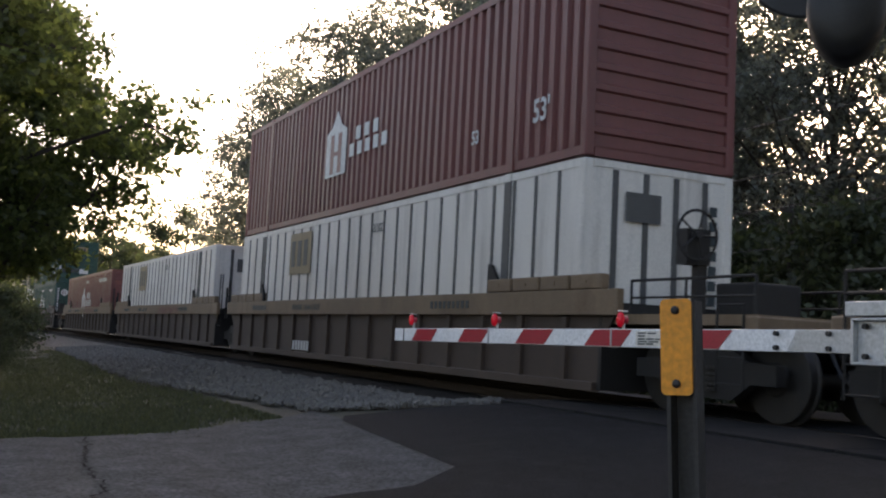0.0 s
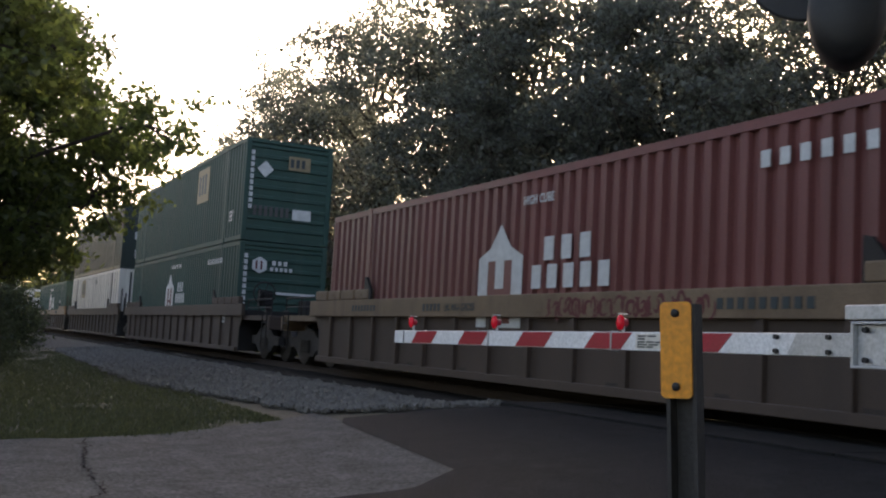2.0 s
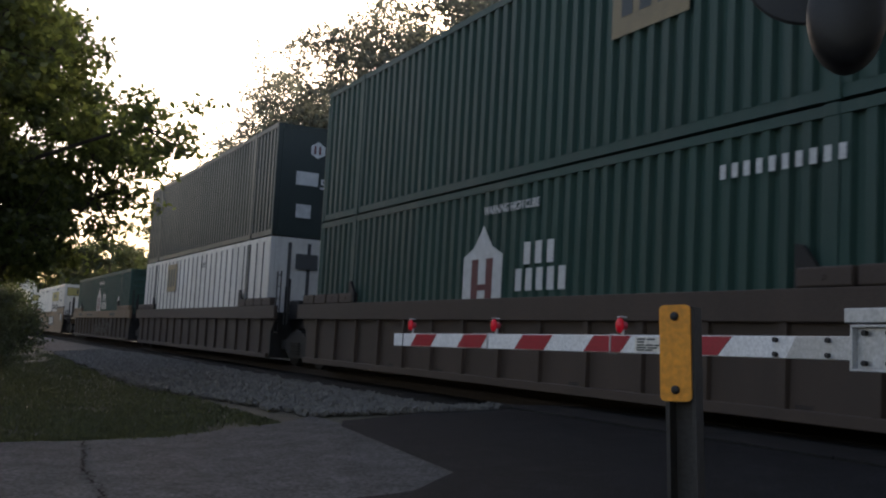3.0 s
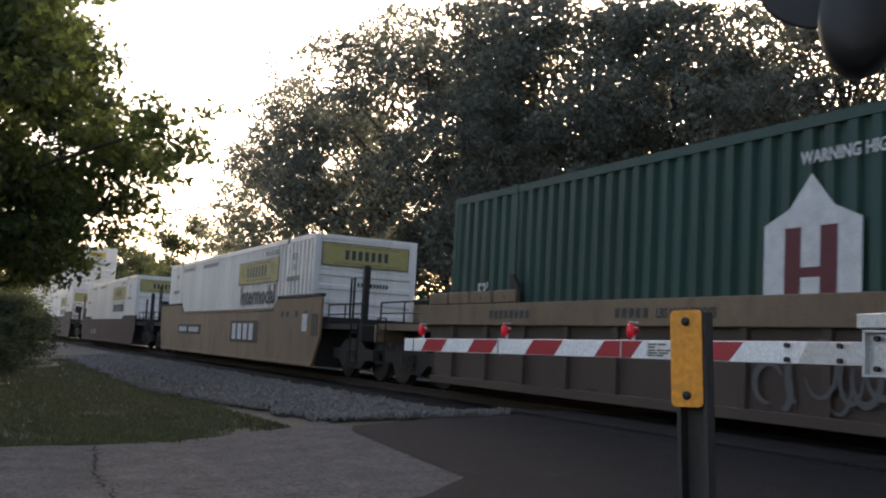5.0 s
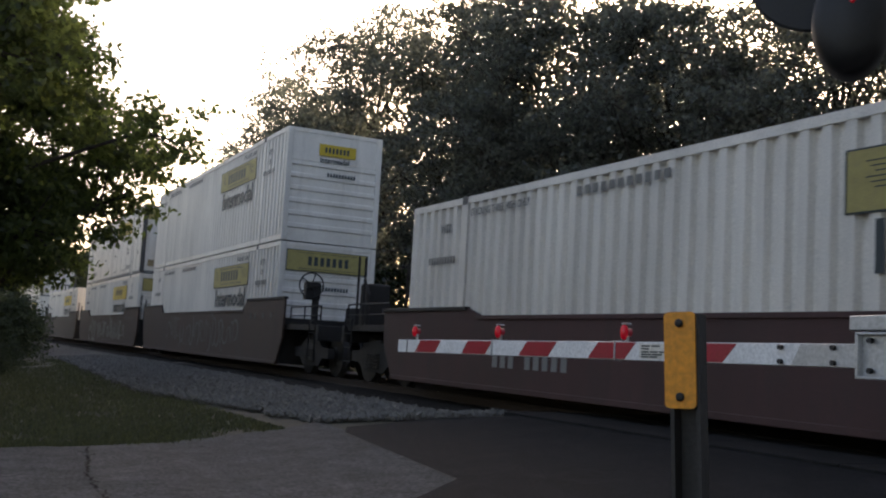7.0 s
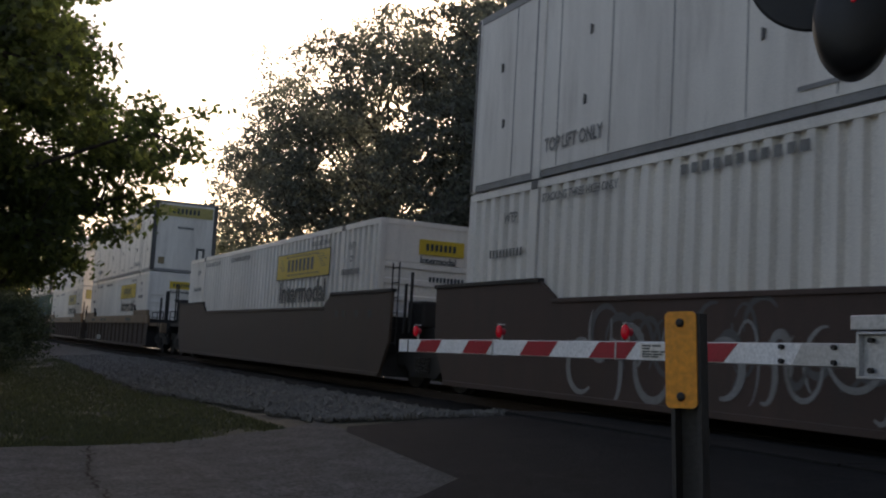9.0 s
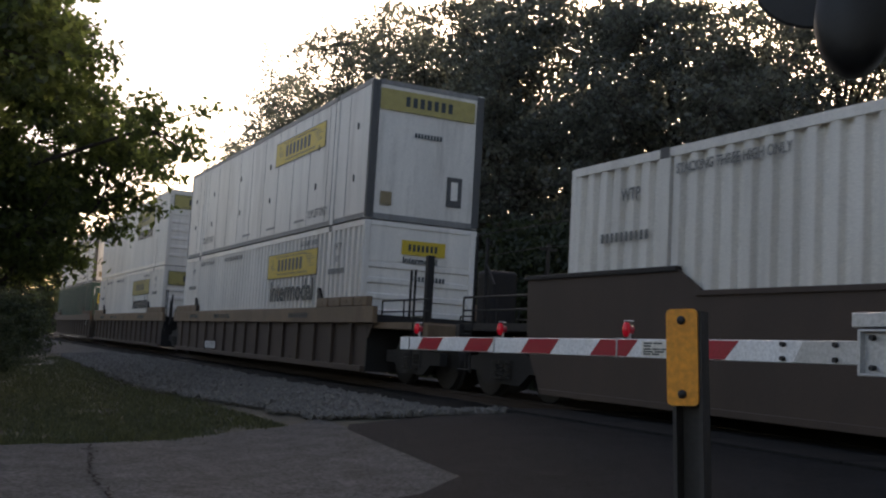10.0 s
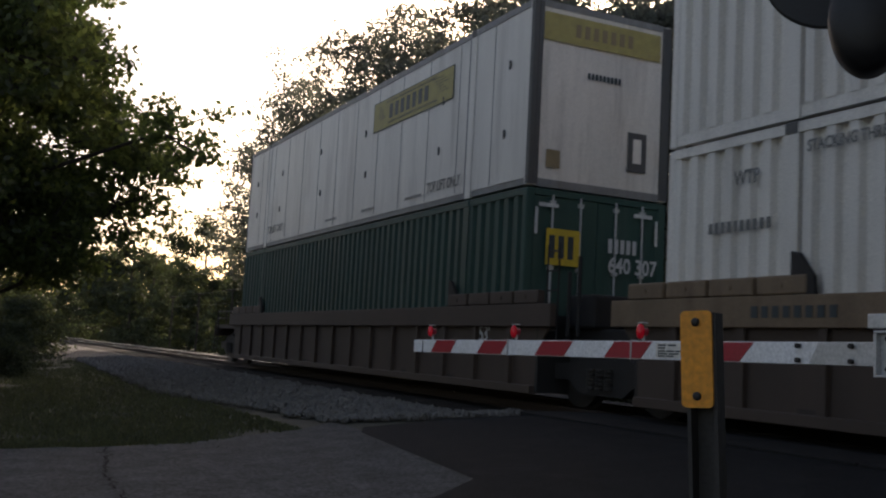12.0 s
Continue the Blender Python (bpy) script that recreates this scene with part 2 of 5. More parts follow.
def lettering(text, parent, m, height, mat, squeeze=1.0, name="lettering"):
    """Painted letters that stand 2 mm proud; m gives the lower left corner, x along the line."""
    cu = bpy.data.curves.new("text", "FONT")
    cu.body, cu.size, cu.extrude, cu.resolution_u = text, height / 0.72, 0.001, 3
    cu.offset = height * 0.03
    tmp = bpy.data.objects.new("text", cu)
    scene.collection.objects.link(tmp)
    bpy.context.view_layer.update()
    me = bpy.data.meshes.new_from_object(tmp.evaluated_get(bpy.context.evaluated_depsgraph_get()))
    bpy.data.objects.remove(tmp)
    me.transform(Matrix.Diagonal((squeeze, 1, 1, 1)))
    me.materials.clear()
    me.materials.append(mat)
    return shared(name, me, parent, m)


SIDE = Matrix(((1, 0, 0, 0), (0, 0, -1, 0), (0, 1, 0, 0), (0, 0, 0, 1)))      # letters on the side that faces the road
FRONT = Matrix(((0, 0, 1, 0), (1, 0, 0, 0), (0, 1, 0, 0), (0, 0, 0, 1)))      # letters on the end that leads


# ---- ground ----
def ground_z(x, y):
    """Height of the ground: the road climbs to the crossing, the verge lies lower."""
    if y < 0:
        z = float(np.interp(y, [-40, -9, -6.5, -2.6, -2.0], [-0.9, -0.5, -0.45, -0.07, -0.03]))
    else:
        z = float(np.interp(y, [2.0, 2.6, 6, 40], [-0.03, -0.07, -0.4, -0.6]))
    if x < -11 and abs(y) < 3.2:
        z -= 0.14 * min(1, (-11 - x) / 1.5) * (1 if abs(y) < 2.6 else (3.2 - abs(y)) / 0.6)
    if x > 3 and abs(y) < 3.2:
        z -= 0.14 * min(1, (x - 3) / 1.5) * (1 if abs(y) < 2.6 else (3.2 - abs(y)) / 0.6)
    return z


def sheet(name, left, right, ys, n, mat, lift, jitter=0.0, sink=0.0):
    """A surface over the ground between two edges x = left(y) and x = right(y)."""
    bm = bmesh.new()
    rows = []
    for y in ys:
        a, b = left(y), right(y)
        row = []
        for i in range(n + 1):
            x = a + (b - a) * i / n
            yy = y
            z = ground_z(x, yy) + lift
            if jitter:
                z += jitter * noise.noise(Vector((x * 0.9, yy * 0.9, 3.0)))
            row.append(bm.verts.new((x, yy, z)))
        rows.append(row)
    for p, q in zip(rows, rows[1:]):
        for i in range(n):
            bm.faces.new((p[i], p[i + 1], q[i + 1], q[i]))
    ob = part(name, bm, mat)
    return tagged(ob, kind="structure")


def spaced(a, b, n):
    return [a + (b - a) * i / n for i in range(n + 1)]


coarse = [-2000, -600, -200, -80, -40] + spaced(-30, -9, 42) + spaced(-8.8, 8.8, 88) + spaced(9, 30, 21) + [40, 80, 200, 600, 2000]
bm = bmesh.new()
xs = [-2000, -800, -400, -250, -150, -100] + spaced(-80, 10, 180) + [14, 20, 40, 80, 200, 600, 2000]
grid = [[bm.verts.new((x, y, ground_z(x, y) - 0.02)) for x in xs] for y in coarse]
for p, q in zip(grid, grid[1:]):
    for i in range(len(xs) - 1):
        bm.faces.new((p[i], p[i + 1], q[i + 1], q[i]))
ground = tagged(part("ground", bm, M_SOIL), "rough mown grass and bare soil beside the railway", "ground", kind="structure")


def wob(y, k):
    return 0.12 * noise.noise(Vector((y * 1.7, k, 0.0))) + 0.05 * noise.noise(Vector((y * 6, k, 5.0)))


def road_left(y):
    return float(np.interp(y, [-60, -5.6, -5.0, -4.55, -2.6, 2.6, 60], [-6.75, -6.75, -7.3, -11.2, -11.4, -10.6, -10.6])) + wob(y, 1)


def road_right(y):
    return 2.6 + wob(y, 2)


def pave_left(y):
    return float(np.interp(y, [-60, -8, -5.1, -4.5], [-11.0, -10.95, -11.6, -12.0])) + 1.3 * wob(y, 4)


road = sheet("road", road_left, road_right, spaced(-60, -10, 25) + spaced(-9.8, 9.8, 98) + spaced(10, 60, 25), 40, M_ASPHALT, 0.012)
tagged(road, "dark patched asphalt road over the crossing", "road")
pavement = sheet("pavement", pave_left, lambda y: road_left(y) + 0.35, spaced(-60, -10, 25) + spaced(-9.8, -4.5, 53), 30, M_PAVEMENT, 0.006)
tagged(pavement, "light grey cracked old pavement", "pavement")


def crack(points, width, seed):
    """A ragged dark crack in the pavement along a few points."""
    bm = bmesh.new()
    r = np.random.default_rng(seed)
    last = None
    for (ax, ay), (bx, by) in zip(points, points[1:]):
        n = max(3, int(math.hypot(bx - ax, by - ay) / 0.06))
        d = Vector((bx - ax, by - ay, 0)).normalized()
        for i in range(n):
            t = i / n
            x, y = ax + (bx - ax) * t + 0.03 * r.normal(), ay + (by - ay) * t + 0.03 * r.normal()
            w = width * (0.3 + 1.0 * r.random())
            pair = [bm.verts.new((x + k * d.y * w, y - k * d.x * w, ground_z(x, y) + 0.016)) for k in (-1, 1)]
            if last:
                bm.faces.new((last[0], last[1], pair[1], pair[0]))
            last = pair
    return part("crack", bm, M_OILED_SHADE, pavement)


crack([(-10.9, -7.35), (-9.6, -7.5), (-8.9, -7.62), (-7.6, -7.62), (-6.8, -7.9)], 0.012, 1)
crack([(-9.6, -7.5), (-9.3, -6.6), (-9.0, -5.9), (-9.1, -5.2)], 0.006, 2)
crack([(-8.0, -7.6), (-7.7, -6.7), (-7.2, -6.2)], 0.006, 3)
crack([(-10.95, -6.3), (-10.2, -6.1), (-9.6, -5.5), (-9.4, -4.9)], 0.005, 4)


def ballast_low(x):
    return float(np.interp(x, [-60, -39, -19.4, -12.1, -11], [-4.7, -4.9, -5.5, -4.6, -2.7])) + 2 * wob(x, 7)


bm = bmesh.new()
rows = []
for x in [-400, -200, -120] + spaced(-80, -11.2, 140):
    lo = ballast_low(x)
    rows.append([bm.verts.new((x, lo + (3.3 - lo) * i / 26, ground_z(x, lo + (3.3 - lo) * i / 26) + (0.012 if i else -0.06)
                               + 0.03 * noise.noise(Vector((x * 2, i * 0.6, 1))))) for i in range(27)])
for p, q in zip(rows, rows[1:]):
    for i in range(26):
        bm.faces.new((p[i], q[i], q[i + 1], p[i + 1]))
tagged(part("ballast", bm, M_GRAVEL), "grey crushed stone ballast along the track", "ballast", kind="structure")

# strip under the train: its shade is put into the oily bed's colour
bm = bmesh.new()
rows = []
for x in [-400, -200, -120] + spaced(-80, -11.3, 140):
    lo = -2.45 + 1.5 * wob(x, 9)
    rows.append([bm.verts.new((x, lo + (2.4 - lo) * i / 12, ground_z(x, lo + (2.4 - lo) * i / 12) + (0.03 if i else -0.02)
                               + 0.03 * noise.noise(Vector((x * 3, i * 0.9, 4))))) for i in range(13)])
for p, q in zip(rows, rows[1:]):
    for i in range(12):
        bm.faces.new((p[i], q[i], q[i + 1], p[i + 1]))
tagged(part("track_bed", bm, M_OILED_SHADE), "oil-stained stone bed under the rails, darkened for the shade under the train", "ballast", kind="structure")

# panels of the crossing, between and beside the rails, blackened as the train's shadow
crossing = thing("crossing_surface", pose(0, 0, 0), "crossing panels between the rails, blackened for the shade under the train", "crossing surface", kind="structure")
for y0, y1 in ((-2.25, -0.84), (-0.66, 0.66), (0.84, 2.25)):
    slab = mesh_of("panel", boxes((0.01, 1.81, y0, y1, -0.16, -0.004), bevel=0.012), M_SHADEPANEL)
    for i in range(8):
        shared("panel", slab, crossing, pose(-11.4 + i * 1.82, 0, 0.0))

# loose stones on the ballast
rng = np.random.default_rng(4)
bm = bmesh.new()
base = [Vector(v).normalized() for v in ((1, 1, 1), (-1, -1, 1), (-1, 1, -1), (1, -1, -1), (0.2, -0.3, 1.2), (0, 0.2, -1))]
verts, faces = [], []
for i in range(17000):
    x = -11.3 - 26 * rng.random() ** 1.5
    lo = ballast_low(x)
    y = lo + 0.1 + (-2.35 - lo) * rng.random()
    r = 0.026 + 0.05 * rng.random() ** 1.6
    c = Vector((x, y, ground_z(x, y) + 0.015 + r * 0.3))
    e = Euler(rng.random(3) * 6.28).to_matrix()
    o = len(verts)
    shape = ((1, 0, 0), (0, 1, 0), (-0.8, 0.1, 0.1), (0.1, -0.9, 0), (0, 0.1, 0.75), (0.1, 0, -0.7))
    verts += [(c + e @ (Vector(s) * r * (0.75 + 0.5 * rng.random())))[:] for s in shape]
    faces += [tuple(o + k for k in f) for f in
              ((0, 1, 4), (1, 2, 4), (2, 3, 4), (3, 0, 4), (1, 0, 5), (2, 1, 5), (3, 2, 5), (0, 3, 5))]
bm.free()
me = bpy.data.meshes.new("ballast_stones")
me.from_pydata(verts, [], faces)
me.materials.append(M_STONE)
tagged(new("ballast_stones", me), "loose grey crushed stones on the ballast slope", "stones", kind="stuff")


def tufts(name, count, place, height, mat, label):
    """Many thin blades of grass."""
    verts, faces = [], []
    for i in range(count):
        x, y = place()
        h = height * (0.5 + rng.random())
        a = rng.random() * 6.28
        dx, dy = math.cos(a), math.sin(a)
        w = 0.006 + 0.006 * rng.random()
        lx, ly = (rng.random(2) - 0.5) * h * 0.9
        z = ground_z(x, y) - 0.025
        o = len(verts)
        verts += [(x - dx * w, y - dy * w, z), (x + dx * w, y + dy * w, z),
                  (x + lx * 0.5 + dx * w * 0.7, y + ly * 0.5 + dy * w * 0.7, z + h * 0.65), (x + lx, y + ly, z + h)]
        faces += [(o, o + 1, o + 2), (o, o + 2, o + 3)]
    me = bpy.data.meshes.new(name)
    me.from_pydata(verts, [], faces)
    me.materials.append(mat)
    return tagged(new(name, me), label, "grass", kind="stuff")


def lawn_spot():
    while True:
        x = -11.05 - 26 * rng.random() ** 1.7
        y = -5.0 - 5.0 * rng.random()
        if x < pave_left(y) - 0.05 + 0.25 * rng.random() and y < ballast_low(x) + 0.3 * rng.random() and \
                noise.noise(Vector((x * 0.55, y * 0.8, 2.0))) > -0.45 + 0.3 * (rng.random() - 0.5):
            return x, y


tufts("grass", 80000, lawn_spot, 0.042, M_GRASS, "short patchy grass with bare spots beside the pavement")


# ---- railway track ----
track = thing("railway_track", pose(0, 0, 0), "single railway track with polished rails on dark ties", "railway", kind="structure")
for y in (-0.7525, 0.7525):
    bm = bmesh.new()
    prof = [(-0.07, -0.17), (0.07, -0.17), (0.07, -0.155), (0.012, -0.13), (0.012, -0.045), (0.036, -0.035), (0.036, -0.004),
            (0.03, 0), (-0.03, 0), (-0.036, -0.004), (-0.036, -0.035), (-0.012, -0.045), (-0.012, -0.13), (-0.07, -0.155)]
    a = [bm.verts.new((-700, y + u, z)) for u, z in prof]
    b = [bm.verts.new((150, y + u, z)) for u, z in prof]
    for i in range(len(prof)):
        bm.faces.new((a[i], b[i], b[(i + 1) % len(prof)], a[(i + 1) % len(prof)]))
    ob = part("rail", bm, M_RUST, track)
    ob.data.materials.append(M_RAIL)
    for i in (6, 7, 8):
        ob.data.polygons[i].material_index = 1
tie = mesh_of("tie", boxes((-0.115, 0.115, -1.3, 1.3, -0.3, -0.165), bevel=0.01), M_TIE)
for i in range(110):
    shared("tie", tie, track, pose(-11.6 - i * 0.56, 0.02 * math.sin(i * 7.1), 0, 0, 0, 1.2 * math.sin(i * 3.3)))


# ---- trees ----
def leaf_mesh(name, centres, per, spread, size, mat, seed, flat=0.5):
    """Leaves, each a small folded blade, in clumps round the given centres."""
    r = np.random.default_rng(seed)
    c = np.repeat(np.asarray(centres, float), per, axis=0)
    n = len(c)
    p = c + r.normal(size=(n, 3)) * spread * np.array((1, 1, flat))
    u = r.normal(size=(n, 3)); u /= np.linalg.norm(u, axis=1)[:, None]
    w = r.normal(size=(n, 3)); w -= (w * u).sum(1)[:, None] * u; w /= np.linalg.norm(w, axis=1)[:, None]
    k = np.cross(u, w)
    s = (size * (0.6 + 0.8 * r.random(n)))[:, None]
    v = np.empty((n, 4, 3))
    v[:, 0] = p - u * s
    v[:, 1] = p + w * s * 0.55 + k * s * 0.18
    v[:, 2] = p + u * s
    v[:, 3] = p - w * s * 0.55 + k * s * 0.18
    me = bpy.data.meshes.new(name)
    me.vertices.add(n * 4)
    me.vertices.foreach_set("co", v.ravel())
    me.loops.add(n * 4)
    me.loops.foreach_set("vertex_index", np.arange(n * 4, dtype=np.int32))
    me.polygons.add(n)
    me.polygons.foreach_set("loop_start", np.arange(0, n * 4, 4, dtype=np.int32))
    me.update(calc_edges=True)
    me.materials.append(mat)
    return me


def limb(bm, pts, r0, r1):
    for i, (a, b) in enumerate(zip(pts, pts[1:])):
        t0, t1 = i / (len(pts) - 1), (i + 1) / (len(pts) - 1)
        tube(bm, a, b, r0 + (r1 - r0) * t0, r0 + (r1 - r0) * t1, 7)


def tree(name, m, height, radius, low, seed, clumps, per, spread, size, mat, label, trunk_r=0.22, group="", lean=(0, 0)):
    """A tapered trunk with forking limbs; leaf clumps sit along the twigs, with gaps between."""
    r = np.random.default_rng(seed)
    ob = thing(name, m, label, "tree", group)
    bm = bmesh.new()
    top = Vector((lean[0], lean[1], height * 0.86))
    stem = [Vector((0, 0, -0.3))]
    for i in range(1, 7):
        t = i / 6
        stem.append(Vector((lean[0] * t + 0.18 * r.normal() * t, lean[1] * t + 0.18 * r.normal() * t, top.z * t)))
    limb(bm, stem, trunk_r, trunk_r * 0.25)
    centres = []
    nl = max(10, clumps // 14)
    for i in range(nl):
        t = low / height + (0.97 - low / height) * (i + r.random()) / nl
        t = min(t, 0.98)
        base = stem[0].lerp(stem[-1], t * 0.88) if t < 1 else stem[-1]
        a = i * 2.4 + r.normal() * 0.5
        f = (t - low / height) / (1 - low / height)
        reach = radius * (0.72 + 0.36 * r.random()) * math.sqrt(max(0.06, 1 - (1.55 * f - 0.55) ** 2))
        tip = base + Vector((math.cos(a) * reach, math.sin(a) * reach, reach * max(0.02, 0.08 + 0.5 * f + 0.2 * r.normal())))
        mid = base.lerp(tip, 0.5) + Vector((0.2 * r.normal(), 0.2 * r.normal(), 0.25))
        limb(bm, [base, mid, tip], trunk_r * 0.36 * (1 - 0.6 * f), 0.02)
        m_c = clumps // nl
        for j in range(m_c):
            s = 0.15 + 0.9 * r.random() ** 0.7
            c = (base.lerp(mid, s * 2) if s < 0.5 else mid.lerp(tip, s * 2 - 1)) + Vector(r.normal(size=3)) * reach * 0.17
            if c.z > low * 0.8:
                centres.append(c)
                if j % 2 == 0:
                    tube(bm, base.lerp(tip, min(s, 0.9)), c, 0.022, 0.008, 4)
    part("trunk", bm, M_BARK, ob)
    shared("crown", leaf_mesh("crown", centres, per, spread, size, mat, seed + 1), ob, Matrix())
    return ob


def lobed_tree(name, m, height, radius, low, seed, lobes, clumps, per, spread, size, mat, label, trunk_r=0.25, group="", lobe=0.34, squash=0.5, taper=0.0, droop=1.0, reach=0.88):
    """A broad crown built of lobes: a limb runs to each lobe, leaf clumps sit on twigs round its end."""
    r = np.random.default_rng(seed)
    ob = thing(name, m, label, "tree", group)
    bm = bmesh.new()
    stem = [Vector((0.10 * radius * r.normal() * i / 6, 0.10 * radius * r.normal() * i / 6, -0.3 + height * 0.80 * i / 6)) for i in range(7)]
    limb(bm, stem, trunk_r, trunk_r * 0.22)
    mid_z, half = (height + low) / 2, (height - low) / 2
    centres = []
    for i in range(lobes):
        u = 1 - 2 * (i + 0.5) / lobes
        a = i * 2.39996 + 0.35 * r.normal()
        f = 0.40 + (reach - 0.40) * r.random() ** 0.6
        k = math.sqrt(1 - u * u * (1 if u > 0 else droop)) * (1 - taper * max(0.0, u))
        rl = radius * lobe * (0.75 + 0.5 * r.random())
        c = Vector((math.cos(a) * k * f * radius, math.sin(a) * k * f * radius, mid_z + u * half * (0.62 + 0.24 * r.random())))
        start = stem[max(1, min(5, int(6 * max(0.1, (c.z - 0.35 * half) / (height * 0.8)))))]
        bend = start.lerp(c, 0.5) + Vector((0.3 * r.normal(), 0.3 * r.normal(), 0.25))
        limb(bm, [start, bend, c], trunk_r * 0.30, 0.025)
        for j in range(clumps):
            d = Vector(r.normal(size=3)).normalized()
            p = c + Vector((d.x, d.y, d.z * 0.8)) * rl * (0.45 + 0.62 * r.random() ** 0.7)
            if p.z < low * 0.8:
                continue
            centres.append(p)
            if j % 3 == 0:
                tube(bm, c.lerp(p, 0.1), p, 0.022, 0.007, 4)
    part("trunk", bm, M_BARK, ob)
    shared("crown", leaf_mesh("crown", centres, per, spread, size, mat, seed + 1, squash), ob, Matrix())
    return ob


LABEL_ROW = "tall dark leafy deciduous tree, backlit behind the railway or added unseen for shade"
ROWGROUP = "trees behind the track"
wood = [lobed_tree("tree", pose(-55, 9.6, -0.5), 16.0, 6.0, 1.2, 11, 44, 32, 38, 0.30, 0.10, M_LEAF_HAZE, LABEL_ROW, 0.24, ROWGROUP, 0.33),
        lobed_tree("tree", pose(-46.2, 10.2, -0.5), 18.8, 6.4, 1.5, 23, 44, 30, 36, 0.32, 0.10, M_LEAF_HAZE, LABEL_ROW, 0.28, ROWGROUP, 0.31),
        lobed_tree("tree", pose(-41, 12.4, -0.5), 19.0, 6.2, 1.5, 37, 42, 28, 32, 0.32, 0.10, M_LEAF_HAZE, LABEL_ROW, 0.28, ROWGROUP, 0.31)]
ROW = [(-36, 12.5, 1, 150, 0.98), (-31, 13, 0, 280, 0.98), (-27.8, 14, 2, 35, 0.80),
       (-21.5, 15.0, 1, 260, 0.84), (-18, 16, 2, 310, 0.85), (-13.5, 16, 0, 60, 0.85), (-8, 14, 1, 75, 0.85),
       (-49, 19, 2, 190, 0.85), (-34, 21, 1, 310, 0.85), (0, 13, 2, 60, 0.85),
       # two added out of view by the camera, to keep skylight off the road
       (6.8, -3.6, 2, 10, 0.8), (9, -12, 1, 70, 0.85)]
for x, y, k, turn, size in ROW:
    c = copy_thing(wood[k], pose(x, y, -0.5, 0, 0, turn))
    c.scale = (size, size, size)

lobed_tree("maple_tree", pose(-17.6, -9.9, -0.55), 8.7, 3.9, 1.2, 5, 98, 25, 58, 0.17, 0.060, M_LEAF_NEAR,
           "green leafy maple tree overhanging the grass verge, sunlit from behind", 0.15, lobe=0.20, taper=0.25, droop=0.6, reach=1.12)


def shrub(m, rx, ry, h, seed, clumps, per, spread, size, mat, label, group=""):
    r = np.random.default_rng(seed)
    ob = thing("shrub", m, label, "bush", group)
    bm = bmesh.new()
    centres = []
    for i in range(clumps):
        a, d, z = r.random() * 6.28, math.sqrt(r.random()), r.random()
        k = math.sqrt(max(0.05, 1 - z * z * 0.9))
        c = Vector((math.cos(a) * d * rx * k, math.sin(a) * d * ry * k, 0.12 + z * h))
        centres.append(c)
        if i % 5 == 0:
            tube(bm, (c.x * 0.3, c.y * 0.3, -0.1), c, 0.02, 0.006, 4)
    part("stem", bm, M_BARK, ob)
    shared("foliage", leaf_mesh("foliage", centres, per, spread, size, mat, seed + 1), ob, Matrix())
    return ob


under = [shrub(pose(-30, 6.6, -0.45), 3.2, 1.6, 3.0, 51, 130, 60, 0.32, 0.085, M_LEAF_SHRUB, "dense dark undergrowth shrub behind the track", "undergrowth"),
         shrub(pose(-25, 7.2, -0.45), 3.4, 1.8, 4.2, 52, 150, 60, 0.34, 0.085, M_LEAF_SHRUB, "dense dark undergrowth shrub behind the track", "undergrowth")]
for i, (x, y, k) in enumerate([(-38, 13, 1.5), (-30, 14, 1.5), (-23, 14.5, 1.6), (-16.5, 15, 1.6), (-10, 14, 1.5), (-27, 8, 1.2), (-8.5, 8, 1.2)]):
    c = copy_thing(under[i % 2], pose(x, y, -0.5, 0, 0, 51 * i))
    c.scale = (k, k, k)
for i, x in enumerate([-110, -98, -88, -80, -72, -65, -58, -52, -46, -41, -36, -20.5, -16, -12.5]):
    c = copy_thing(under[i % 2], pose(x, 6.6 + 1.6 * math.sin(i * 2.3) + (3 if x < -50 else 0), -0.45, 0, 0, 67 * i))
    k = 0.9 + 0.35 * math.sin(i * 1.7)
    c.scale = (k, k, k)
for i, (x, y, k) in enumerate([(-24, -12.0, 1.0), (-27, -7.75, 0.3), (-33, -7.2, 0.32), (-45, -6.1, 0.8), (-39, -6.6, 0.5), (-60, -6.5, 0.8), (-72, -6.0, 0.8), (-90, -9, 1.2), (-105, -7, 1.1), (-130, -10, 1.4),
                               (-150, -4, 1.2), (-170, 6, 1.5), (-140, 9, 1.4), (-120, 12, 1.4), (-100, 13, 1.3)]):
    c = copy_thing(under[(i + 1) % 2], pose(x, y, -0.5, 0, 0, 40 + 97 * i))
    c.scale = (k, k, k)
far_tree = tree("tree", pose(-112, 16, -0.8), 17.0, 6.5, 1.2, 71, 200, 55, 0.55, 0.2, M_LEAF_SHRUB, "dark leafy tree in the distance along the railway", 0.25, "distant trees")
